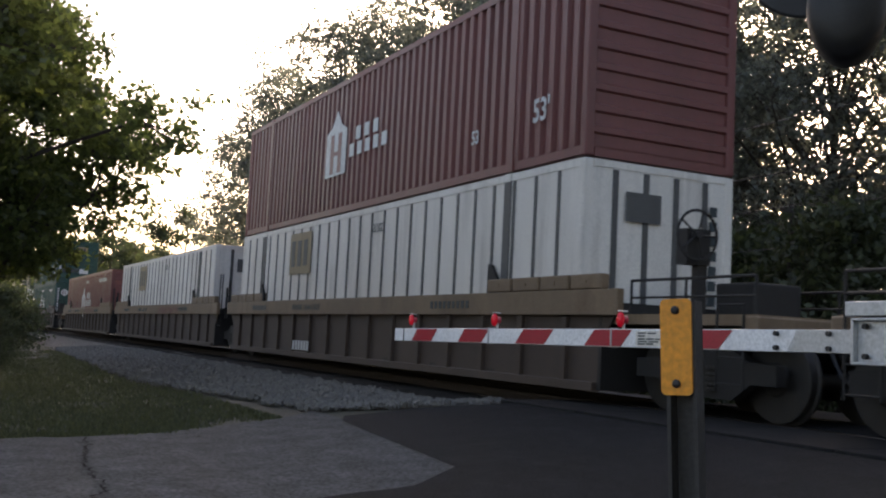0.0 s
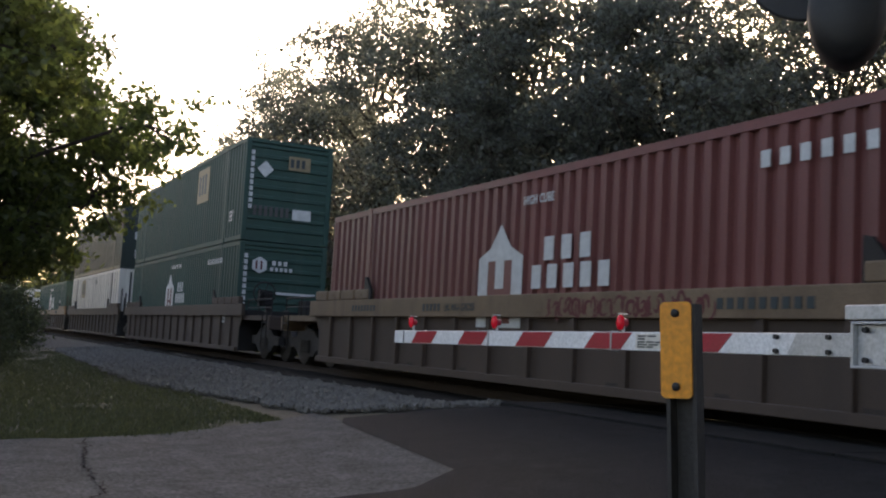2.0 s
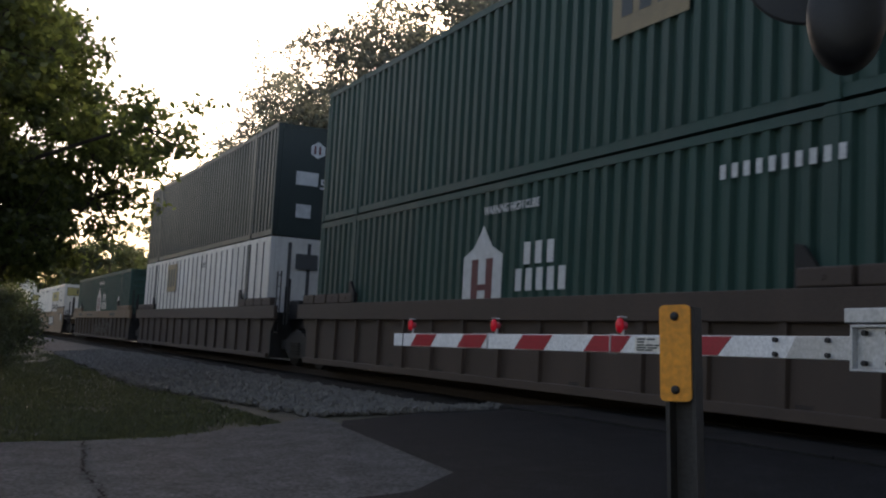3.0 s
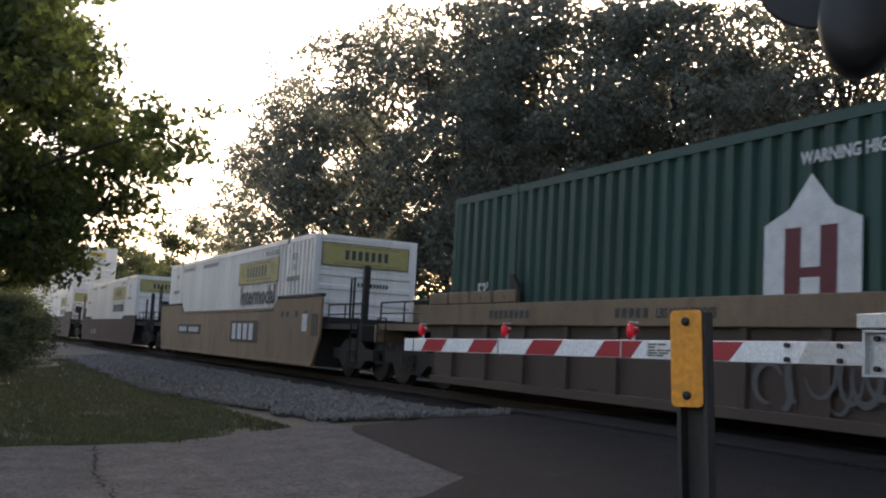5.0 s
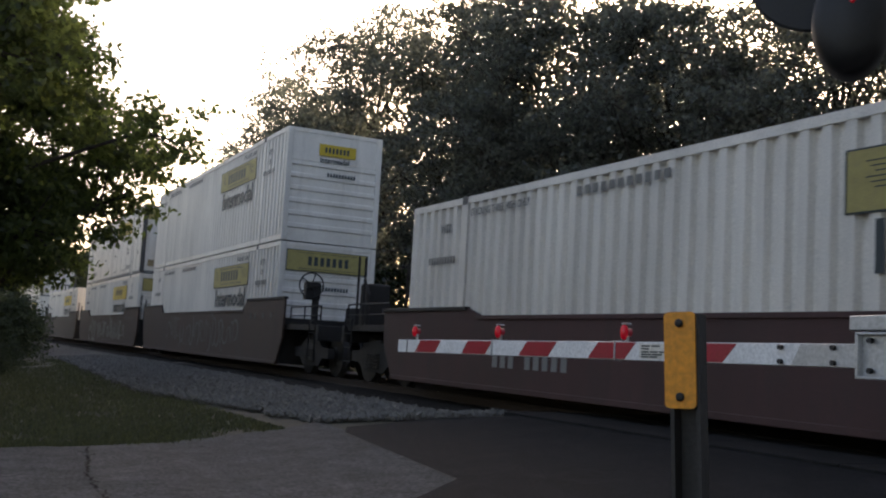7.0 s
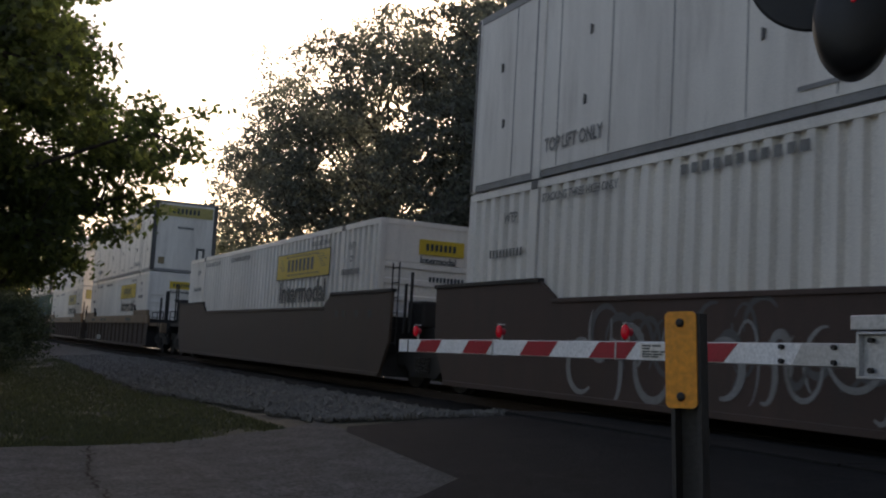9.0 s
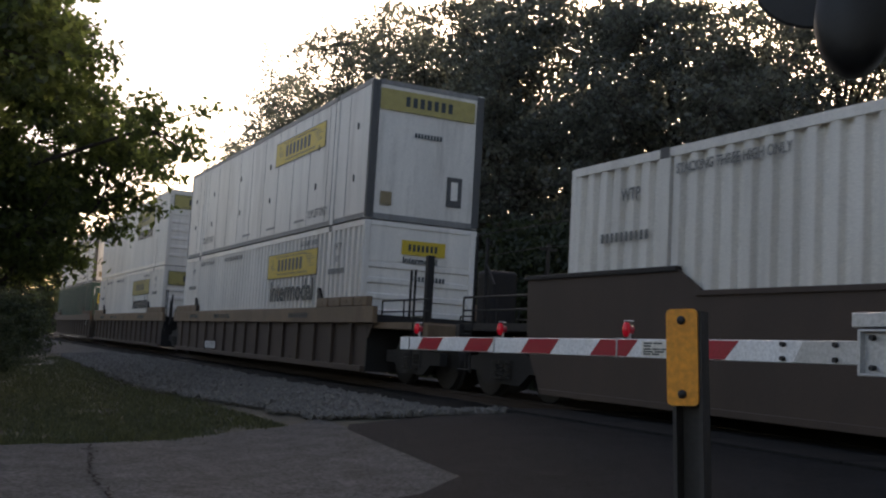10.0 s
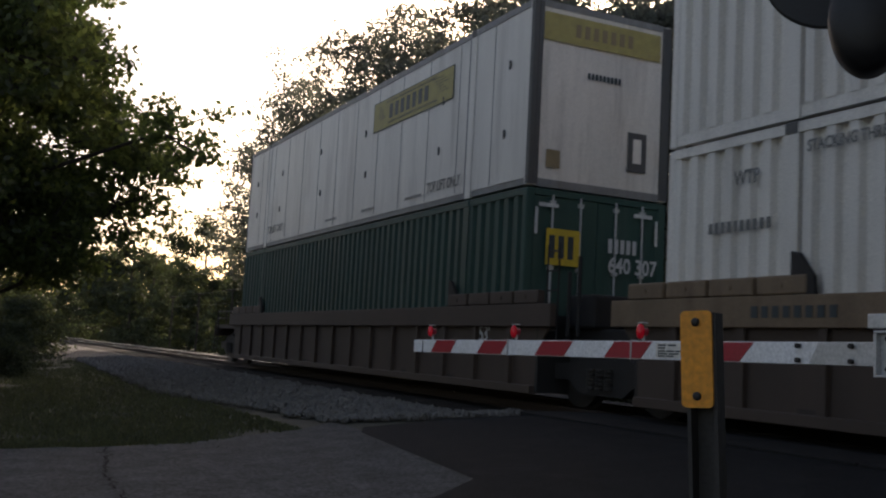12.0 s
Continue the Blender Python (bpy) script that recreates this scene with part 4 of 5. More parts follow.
def end_deck(ob, d, mat, wheel, stand=False):
    """The platform over an outer truck, d = +1 leading, -1 trailing, with steps, rails, brake wheel and coupler."""
    x = (lambda u: u) if d > 0 else (lambda u: -CL - u)

    def bx(bm, a, b, *r, bevel=0.0):
        a, b = sorted((x(a), x(b)))
        return box(bm, a, b, *r, bevel=bevel)
    part("platform", bx(bmesh.new(), 0.45, 3.15, -1.25, 1.25, 1.02, 1.14), mat, ob)
    part("end_sill", bx(bmesh.new(), 3.0, 3.2, -1.3, 1.3, 0.78, 1.12, bevel=0.02), mat, ob)
    part("centre_sill", bx(bmesh.new(), 0.3, 3.1, -0.3, 0.3, 0.72, 1.03), M_STEEL, ob)
    part("coupler", bx(bx(bmesh.new(), 3.1, 3.5, -0.1, 0.1, 0.72, 0.92), 3.45, 3.68, -0.17, 0.17, 0.68, 0.96, bevel=0.03), M_STEEL, ob)
    for s in (-1, 1):
        rail = bmesh.new()
        for u in (1.0, 2.0, 3.1):
            tube(rail, (x(u), s * 1.22, 1.1), (x(u), s * 1.22, 1.55), 0.018, n=6)
        tube(rail, (x(1.0), s * 1.22, 1.55), (x(3.1), s * 1.22, 1.55), 0.018, n=6)
        tube(rail, (x(1.0), s * 1.22, 1.34), (x(3.1), s * 1.22, 1.34), 0.014, n=6)
        part("handrail", rail, M_STEEL, ob)
        ladder(ob, min(x(2.62), x(3.02)), s * 1.31, 0.35, 1.25, M_STEEL)
    hose = bmesh.new()
    pts = [Vector((x(3.25), -0.3, 0.8)), Vector((x(3.4), -0.32, 0.55)), Vector((x(3.55), -0.25, 0.42)), Vector((x(3.68), -0.1, 0.45))]
    for p, q in zip(pts, pts[1:]):
        tube(hose, p, q, 0.022, n=6)
    part("air_hose", hose, M_BLACK, ob)
    if d > 0 and not wheel:
        part("stand_post", bx(bmesh.new(), 2.45, 2.58, -1.05, -0.92, 1.12, 2.36, bevel=0.015), M_STEEL, ob)
        for u in (2.1, 2.28):
            part("stand_rod", tube(bmesh.new(), (x(u), -1.15, 1.12), (x(u), -1.15, 2.1), 0.025, n=8), M_STEEL, ob)
    if d < 0 and stand:
        part("control_box", bx(bmesh.new(), 2.62, 3.1, -1.0, -0.5, 1.12, 2.0, bevel=0.05), M_STEEL, ob)
        for u, y, top in ((2.7, -1.06, 2.52), (3.05, -1.06, 2.56)):
            part("stand_rod", tube(bmesh.new(), (x(u), y, 1.12), (x(u), y, top), 0.028, n=8), M_STEEL, ob)
        part("hand_lever", tube(bmesh.new(), (x(2.7), -1.06, 2.1), (x(2.4), -1.06, 1.75), 0.02, n=8), M_STEEL, ob)
    if wheel:
        bm = bmesh.new()
        c = Vector((x(2.05), -1.12, wheel))
        rings = []
        for i in range(20):
            a = i * math.pi / 10
            rings.append([bm.verts.new(c + Vector((0.018 * math.sin(b), (0.29 + 0.018 * math.cos(b)) * math.cos(a), (0.29 + 0.018 * math.cos(b)) * math.sin(a))))
                          for b in (0, 1.047, 2.094, 3.142, 4.189, 5.236)])
        for i in range(20):
            for j in range(6):
                bm.faces.new((rings[i][j], rings[i][(j + 1) % 6], rings[(i + 1) % 20][(j + 1) % 6], rings[(i + 1) % 20][j]))
        bmesh.ops.recalc_face_normals(bm, faces=bm.faces[:])
        for i in range(5):
            a = i * 1.2566
            tube(bm, c, c + Vector((0, 0.28 * math.cos(a), 0.28 * math.sin(a))), 0.014, n=6)
        tube(bm, c - Vector((0.12, 0, 0)), c + Vector((0.05, 0, 0)), 0.05, n=10)
        part("brake_wheel", bm, M_STEEL, ob)
        part("brake_stand", boxes((c.x - 0.2, c.x - 0.1, c.y + 0.1, c.y + 0.24, 1.12, c.z - 0.15), (c.x - 0.24, c.x - 0.06, c.y - 0.1, c.y + 0.25, c.z - 0.33, c.z + 0.08)), M_STEEL, ob)
        part("equipment_box", bx(bmesh.new(), 0.9, 1.6, 0.2, 1.0, 1.14, 1.62, bevel=0.03), M_STEEL, ob)


def well_car(s0, style, mat, first, last, label, dark=None, sill=1.5, lift=1.79):
    """One well unit: deep side sills, cross floor, guides at the corners, trucks, end decks."""
    ob = thing("well_car", pose(s0, 0, 0), label, "railway car", "well cars of the train")
    lower = dark or mat
    e0, e1 = -CL - 0.45, 0.45
    for s in (-1, 1):
        y0, y1 = sorted((s * HALF, s * (HALF - 0.05)))
        yc0, yc1 = sorted((s * (HALF + 0.03), s * (HALF - 0.07)))
        if style == "ribbed":
            part("top_chord", boxes((e0 - 0.5, e1 + 0.5, yc0, yc1, CHORD, SILL), bevel=0.012), mat, ob)
            bm = prism(bmesh.new(), [(e0, FOOT), (e1, FOOT), (e1 + 0.05, 0.8), (e1 + 0.35, CHORD), (e0 - 0.35, CHORD), (e0 - 0.05, 0.8)], *sorted((s * (HALF - 0.06), s * (HALF - 0.09))))
            part("side_plate", bm, lower, ob)
            part("bottom_chord", boxes((e0, e1, *sorted((s * (HALF + 0.02), s * (HALF - 0.12))), FOOT - 0.02, FOOT + 0.10), bevel=0.01), lower, ob)
            rib = mesh_of("side_rib", prism(bmesh.new(), [(-0.055, FOOT + 0.08), (0.055, FOOT + 0.08), (0.055, CHORD + 0.01), (-0.055, CHORD + 0.01)],
                                            *sorted((s * (HALF + 0.004), s * (HALF - 0.08)))), lower)
            for i in range(15):
                shared("side_rib", rib, ob, pose(-CL + 0.25 + i * (CL - 0.5) / 14, 0, 0))
            for u in (-2.3, -CL - 0.6):
                bm = bmesh.new()
                for k in range(4):
                    box(bm, u + k * 0.74, u + k * 0.74 + 0.68, *sorted((s * (HALF + 0.035), s * (HALF - 0.10))), SILL + 0.004, SILL + 0.20, bevel=0.02)
                    tube(bm, (u + k * 0.74 + 0.34, s * (HALF + 0.028), SILL + 0.1), (u + k * 0.74 + 0.34, s * (HALF + 0.045), SILL + 0.1), 0.03, n=8)
                part("corner_guide", bm, mat, ob)
            for u in (POSTS[0] - 0.35, POSTS[1] + 0.1):
                bm = prism(bmesh.new(), [(u, SILL), (u + 0.32, SILL), (u + 0.3, SILL + 0.18), (u + 0.1, SILL + 0.42), (u, SILL + 0.44)],
                           *sorted((s * (HALF + 0.02), s * (HALF - 0.03))))
                part("locking_arm", bm, M_STEEL, ob)
        else:
            # plate-sided: a deep plain girder whose ends stand higher
            top = [(e0 - 0.4, 0.82), (e0, FOOT), (e1, FOOT), (e1 + 0.4, 0.82), (e1 + 0.45, lift), (-2.3, lift), (-2.72, sill + 0.04), (-2.75, sill),
                   (-CL + 2.75, sill), (-CL + 2.72, sill + 0.04), (-CL + 2.3, lift), (e0 - 0.45, lift)]
            bm = prism(bmesh.new(), top, *sorted((s * (HALF + 0.005), s * (HALF - 0.05))))
            part("side_girder", bm, mat, ob)
            part("top_flange", boxes((-CL + 2.7, -2.7, yc0, yc1, sill - 0.05, sill + 0.012), bevel=0.008), mat, ob)
            for a, b in ((-2.35, e1 + 0.5), (e0 - 0.5, -CL + 2.35)):
                part("end_flange", boxes((a, b, yc0, yc1, lift - 0.05, lift + 0.015), bevel=0.01), dark or M_STEEL, ob)
            part("bottom_chord", boxes((e0, e1, yc0, yc1, FOOT - 0.02, FOOT + 0.06), bevel=0.01), lower, ob)
            for u in (-2.0, -1.6, -0.9, -0.2):
                part("vent_slot", boxes((u, u + 0.18, *sorted((s * (HALF + 0.004), s * (HALF + 0.010))), sill - 0.22, sill - 0.08)), M_BLACK, ob)
    bm = bmesh.new()
    box(bm, e0, e1, -HALF + 0.06, HALF - 0.06, FOOT, FOOT + 0.06)
    for i in range(9):
        u = -CL + 0.3 + i * (CL - 0.6) / 8
        box(bm, u - 0.12, u + 0.12, -HALF + 0.06, HALF - 0.06, FOOT + 0.06, LOW - 0.002)
    part("floor", bm, M_STEEL, ob)
    for u in (e1, e0 - 0.08):
        part("bulkhead", boxes((u, u + 0.08, -HALF + 0.06, HALF - 0.06, FOOT, 1.3)), M_STEEL, ob)
    if first:
        end_deck(ob, 1, mat if style == "ribbed" else M_STEEL, first if first != "plain" else 0)
        truck(ob, 2.06)
    else:
        truck(ob, 1.72)
        part("joint_deck", boxes((0.4, 1.95, -0.75, 0.75, 0.9, 1.12), bevel=0.03), M_STEEL, ob)
        ladder(ob, 0.62, -1.25, 0.75, 2.3, M_STEEL, 0.3)
        tube_h = bmesh.new()
        tube(tube_h, (1.3, -1.15, 1.0), (1.3, -1.15, 2.1), 0.03, n=8)
        tube(tube_h, (1.05, -1.15, 1.0), (1.05, -1.15, 1.9), 0.03, n=8)
        part("grab_bar", tube_h, M_STEEL, ob)
        part("valve_box", boxes((0.6, 1.3, -0.9, -0.2, 1.12, 1.6), bevel=0.04), M_STEEL, ob)
    if last:
        end_deck(ob, -1, mat if style == "ribbed" else M_STEEL, 0, style == "plated")
        truck(ob, -CL - 2.06)
    else:
        part("joint_deck", boxes((-CL - 1.5, -CL - 0.4, -0.75, 0.75, 0.9, 1.12), bevel=0.03), M_STEEL, ob)
    train.append((ob, s0))
    return ob


def stencil_row(ob, name, x0, step, wide, n, z0, z1, y, mat, skip=()):
    """A row of plain upright marks, each a piece of its own, 6 mm thick from y."""
    me = mesh_of(name, boxes((0, wide, 0, 0.006, 0, z1 - z0)), mat)
    for i in range(n):
        if i not in skip:
            shared(name, me, ob, pose(x0 + i * step, y, z0))


def car_marks(ob, marks):
    """Stencilled marks on the sill, as bars (x0, x1, z0, z1, count, material)."""
    for x0, x1, z0, z1, n, mat in marks:
        w = (x1 - x0) / n
        stencil_row(ob, "stencil_mark", x0, w, w * 0.6, n, z0, z1, -HALF - 0.038, mat)


def scrawl(ob, x, z, w, h, seed, mat, y=None):
    """Spray-paint strokes on the side of a car, in no readable form."""
    r = np.random.default_rng(seed)
    bm = bmesh.new()
    y = -HALF - 0.034 if y is None else y
    px = x
    k = 0
    while px < x + w:
        rx, rz = h * (0.16 + 0.22 * r.random()), h * (0.3 + 0.22 * r.random())
        cx, cz = px + rx, z + h * 0.5 + h * 0.12 * r.normal()
        a0, span, wide = r.random() * 6.28, (2.2 + 3.2 * r.random()) * (1 if r.random() < 0.5 else -1), 0.012 + 0.03 * r.random() * h
        last = None
        for i in range(15):
            t = i / 14
            a = a0 + span * t
            sx, sz = cx + rx * math.cos(a), cz + rz * math.sin(a)
            ww = wide * (0.5 + math.sin(math.pi * t))
            pair = [bm.verts.new((sx + q * ww * math.cos(a), y - 0.0008 * (k % 4), sz + q * ww * math.sin(a))) for q in (-1, 1)]
            if last:
                bm.faces.new((last[0], last[1], pair[1], pair[0]))
            last = pair
        px += rx * (0.9 + 0.8 * r.random())
        k += 1
    return tagged(part("spray_paint", bm, mat, ob), kind="stuff")


S = dict(Z=12.5, A=-11.0, B=-30.2, C=-49.5, D=-73.0, E=-92.8, F=-112.4, G=-135.6, H=-159.2, I=-183.2, J=-202.5, K=-222.3, L=-245.9, M=-265.9, N=-285.4)
RIBBED = "rusty tan well car with ribbed sides and a continuous top chord"
PLATED = "well car with plain deep plate sides and raised ends"
well_car(S["Z"], "ribbed", M_TAN, False, True, RIBBED)
car = {}
car["A"] = well_car(S["A"], "ribbed", M_TAN, 2.05, False, RIBBED, M_BROWN)
car["B"] = well_car(S["B"], "ribbed", M_TAN, False, False, RIBBED, M_BROWN)
car["C"] = well_car(S["C"], "ribbed", M_TAN, False, True, RIBBED, M_BROWN)
car["D"] = well_car(S["D"], "ribbed", M_BROWN, 1.72, False, "brown well car with ribbed sides", M_BROWN)
car["E"] = well_car(S["E"], "ribbed", M_BROWN, False, False, "brown well car with ribbed sides", M_BROWN)
car["F"] = well_car(S["F"], "ribbed", M_TAN, False, True, RIBBED, M_BROWN)
car["G"] = well_car(S["G"], "plated", M_TANGREY, "plain", True, "faded yellow " + PLATED)
car["H"] = well_car(S["H"], "plated", M_MAROONSTEEL, "plain", True, "dark maroon " + PLATED, None, 1.28, 1.42)
car["I"] = well_car(S["I"], "plated", M_DARKRED, 2.05, False, "dark brown " + PLATED)
car["J"] = well_car(S["J"], "plated", M_DARKRED, False, False, "dark brown spray-painted well car with deep plate sides and raised ends")
car["K"] = well_car(S["K"], "plated", M_BROWN, False, True, "brown " + PLATED)
car["L"] = well_car(S["L"], "ribbed", M_TAN, "plain", False, RIBBED, M_BROWN)
car["M"] = well_car(S["M"], "ribbed", M_TAN, False, False, RIBBED, M_BROWN)
car["N"] = well_car(S["N"], "ribbed", M_BROWN, False, True, "brown well car with ribbed sides, last of the train", M_BROWN)

# stencils and spray paint on the cars
for k in "ABCFLM":
    lettering("LBS MAX GROSS", car[k], Matrix.Translation((-10.6, -HALF - 0.036, 1.22)) @ SIDE, 0.12, M_INK, 0.85)
    car_marks(car[k], [(-11.4, -10.7, 1.22, 1.34, 5, M_INK), (-4.2, -2.8, 1.22, 1.34, 9, M_INK), (-14.6, -13.4, 1.22, 1.34, 8, M_INK)])
for k, x in (("B", -7.4), ("C", -7.6)):
    scrawl(car[k], x, 1.14, 3.3, 0.24, 7, M_MAROON)
scrawl(car["F"], -9.0, 0.4, 5.5, 0.55, 9, M_GREYPOST, -HALF - 0.012)
for k, seed in (("I", 3), ("J", 4)):
    scrawl(car[k], -12.5, 0.5, 9.0, 0.8, seed, M_GREYPOST, -HALF - 0.012)
scrawl(car["J"], -13.0, 0.35, 10.5, 0.9, 14, M_GREYRAIL, -HALF - 0.014)
for k, x, w in (("A", -11.3, 0.19), ("L", -12.35, 0.22)):
    stencil_row(car[k], "stencil_mark", x, w, w * 0.68, 6, 0.32, 0.53, -HALF - 0.012, M_PALE)
stencil_row(car["H"], "stencil_mark", -12.9, 0.23, 0.14, 9, 0.52, 0.78, -HALF - 0.012, M_GREYRAIL, (3,))
g = car["G"]
part("sign_plate", boxes((-6.75, -3.95, -HALF - 0.014, -HALF - 0.008, 0.6, 1.2)), M_BLACK, g, "black plate with pale block marks")
part("sign_plate", boxes((-13.85, -10.45, -HALF - 0.014, -HALF - 0.008, 0.76, 1.08)), M_BLACK, g, "black plate with pale block marks")
for x0, x1, z0, z1, n in ((-6.5, -4.2, 0.68, 1.12, 4), (-13.6, -12.4, 0.84, 1.0, 4), (-12.1, -10.7, 0.84, 1.0, 6)):
    w = (x1 - x0) / n
    stencil_row(g, "block_mark", x0, w, w * 0.66, n, z0, z1, -HALF - 0.021, M_PALE)
part("data_plate", boxes((-0.35, 0.0, -HALF - 0.014, -HALF - 0.008, 0.95, 1.35)), M_PALE, g)
part("data_plate", boxes((0.3, 0.75, -HALF - 0.014, -HALF - 0.008, 0.85, 1.35)), M_BLACK, g)

# ---- the loads, unit by unit ----
RIBWHITE = "white freight container with dark vertical side posts"
for k in "ABE":
    c = load(container(S[k], LOW, "flat", M_WHITE_WORN, "plain", RIBWHITE, M_GREYPOST), S[k])
    px = -12.05
    panel(c, px, px + 1.48, 1.72, 2.68, M_TANPANEL, lift=0.018, name="tan_panel", label="tan panel with dark block marks")
    bars(c, px + 0.12, px + 1.4, 1.9, 2.5, 3, M_INK, lift=0.023)
    panel(c, -0.62, -0.02, 2.1, 2.5, M_GREYPOST, False, "tan_panel", lift=0.02)
    for i in range(9):
        panel(c, 0.84, 0.98, 0.62 + 0.21 * i, 0.76 + 0.21 * i, M_INK, False, "unread_marking", lift=0.02)
    letters_side(c, "53/102", -7.12, 2.38, 0.17, M_INK, 0.82).matrix_basis.translation.y -= 0.016
c = load(house_box(S["A"], HIGH, M_RED, M_MAROON, "ribs_full", "oxide red corrugated freight container with a pale house mark"), S["A"])
house_sign(c, -10.0, 0.85, 0.92, M_RED, -8.6, -6.5, 1.15, 1.75)
letters_side(c, "53'", -1.35, 0.65, 0.34, M_PALE, 0.8)
letters_side(c, "53", -3.2, 0.6, 0.22, M_PALE, 0.8)
c = load(house_box(S["C"], LOW, M_RED, M_MAROON, "ribs_full", "oxide red corrugated freight container with a pale house mark"), S["C"])
house_sign(c, -9.66, 0.64, 1.0, M_RED, -8.1, -6.1, 1.2, 1.92)
letters_side(c, "HIGH CUBE", -8.4, 2.42, 0.13, M_PALE, 0.85)
small_sign(c, -0.55, 2.1, 0.24, M_RED)
bars(c, -3.7, -1.3, 2.36, 2.54, 9, M_PALE, fill=0.5)
for z, k in ((HIGH, 0), (LOW, 1)):
    c = load(house_box(S["D"], z, M_GREEN, M_MAROON, "ribs_full", "dark green corrugated freight container" + (" with a pale house mark" if k else " with a tan panel")), S["D"])
    if k:
        house_sign(c, -9.35, 0.8, 0.94, M_MAROON, -7.73, -6.32, 1.22, 1.92)
        letters_side(c, "WARNING HIGH CUBE", -8.75, 2.42, 0.13, M_PALE, 0.85)
        small_sign(c, -0.7, 2.25, 0.24, M_MAROON)
        bars(c, -3.5, -1.7, 2.34, 2.5, 10, M_PALE, fill=0.5)
        bars(c, -0.2, 1.0, 1.45, 1.52, 1, M_PALE, False, fill=1)
    else:
        panel(c, -5.6, -4.1, 1.5, 2.6, M_TANPANEL, name="tan_panel")
        bars(c, -5.4, -4.3, 1.75, 2.4, 3, M_INK)
        panel(c, -0.05, 0.6, 2.1, 2.5, M_TANPANEL, False, "tan_panel", lift=0.01)
        bars(c, 0.0, 0.5, 2.18, 2.42, 3, M_INK, False, lift=0.015)
        part("placard", prism(bmesh.new(), [(-0.24, 0), (0, -0.24), (0.24, 0), (0, 0.24)], 0.0, 0.004), M_PALE, c, "pale diamond placard").matrix_basis = \
            Matrix.Translation((0.012, -0.72, 2.05)) @ pose(0, 0, 0, 0, 0, 90)
        bars(c, -1.0, 0.1, 0.72, 1.0, 7, M_GREYPOST, False)
        panel(c, 0.15, 0.7, 0.68, 0.98, M_PALE, False, "placard", lift=0.01)
    for i in range(10):
        bars(c, -1.15, -1.05, 0.9 + 0.17 * i, 1.02 + 0.17 * i, 1, M_PALE, False, fill=1)
    letters_side(c, "53'", -1.35, 0.6, 0.3, M_PALE, 0.8)
c = load(house_box(S["E"], HIGH, M_DARKGREEN, M_MAROON, "plain", "black-green corrugated freight container with pale placards"), S["E"])
small_sign(c, -0.2, 2.3, 0.22, M_MAROON)
panel(c, -0.75, -0.15, 1.35, 1.7, M_PALE, False, "placard", lift=0.01)
panel(c, -0.7, -0.3, 0.5, 0.85, M_PALE, False, "placard", lift=0.01)
letters_end(c, "53", -0.1, 1.3, 0.26, M_PALE)
c = load(house_box(S["F"], LOW, M_GREEN, M_MAROON, "ribs_full", "dark green corrugated freight container with a pale house mark"), S["F"])
house_sign(c, -8.98, 0.83, 0.96, M_MAROON, -7.35, -5.9, 1.22, 1.95)
letters_side(c, "WARNING HIGH CUBE", -8.5, 2.42, 0.13, M_PALE, 0.85)
letters_side(c, "53'", -15.2, 1.2, 0.26, M_PALE, 0.8)
part("placard", prism(bmesh.new(), [(-0.24, 0), (0, -0.24), (0.24, 0), (0, 0.24)], 0, 0.004), M_PALE, c, "pale diamond placard").matrix_basis = \
    Matrix.Translation((-2.6, -CW / 2 - 0.01, 1.55))
load(yellow_box(S["G"], LOW, faded=True), S["G"])
load(yellow_box(S["H"], LOW, faded=True), S["H"])
load(yellow_box(S["I"], LOW, faded=True), S["I"])
load(yellow_box(S["I"], HIGH, "fine", True, "ribs", end_small=True, faded=True), S["I"])
load(yellow_box(S["J"], LOW), S["J"])
load(yellow_box(S["J"], HIGH, "smooth", False, "plain"), S["J"])
load(yellow_box(S["K"], LOW, end_small=True), S["K"])
load(yellow_box(S["L"], LOW, end_small=True), S["L"])
load(yellow_box(S["L"], HIGH, "smooth", False, "plain"), S["L"])
load(yellow_box(S["M"], LOW, faded=True), S["M"])
load(yellow_box(S["M"], HIGH, "fine", True, "ribs", faded=True), S["M"])
c = load(container(S["N"], LOW, "folded", M_GREEN, "doors", "dark green corrugated freight container with pale numbers on its doors"), S["N"])
panel(c, -0.95, -0.35, 1.75, 2.3, M_YELLOW, False, "yellow_panel", lift=0.035)
bars(c, -0.9, -0.4, 1.85, 2.2, 3, M_INK, False, lift=0.04)
bars(c, 0.18, 0.75, 2.02, 2.24, 5, M_PALE, False, lift=0.035)
letters_end(c, "640 307", 0.18, 1.72, 0.24, M_PALE, 0.85).matrix_basis.translation.x = 0.05
letters_side(c, "53'", -1.3, 0.55, 0.28, M_PALE, 0.8)
part("placard", prism(bmesh.new(), [(-0.26, 0), (0, -0.26), (0.26, 0), (0, 0.26)], 0, 0.004), M_PALE, c, "pale diamond placard").matrix_basis = \
    Matrix.Translation((0.045, 0.78, 1.15)) @ pose(0, 0, 0, 0, 0, 90)
for y0, y1, z0, z1 in ((-1.1, -0.75, 2.62, 2.68), (0.65, 1.0, 2.62, 2.68), (-1.16, -1.11, 2.2, 2.6), (1.06, 1.11, 2.2, 2.6)):
    panel(c, y0, y1, z0, z1, M_PALE, False, "reflector", lift=0.035)
load(yellow_box(S["N"], HIGH, "smooth", False, "plain", faded=True), S["N"])


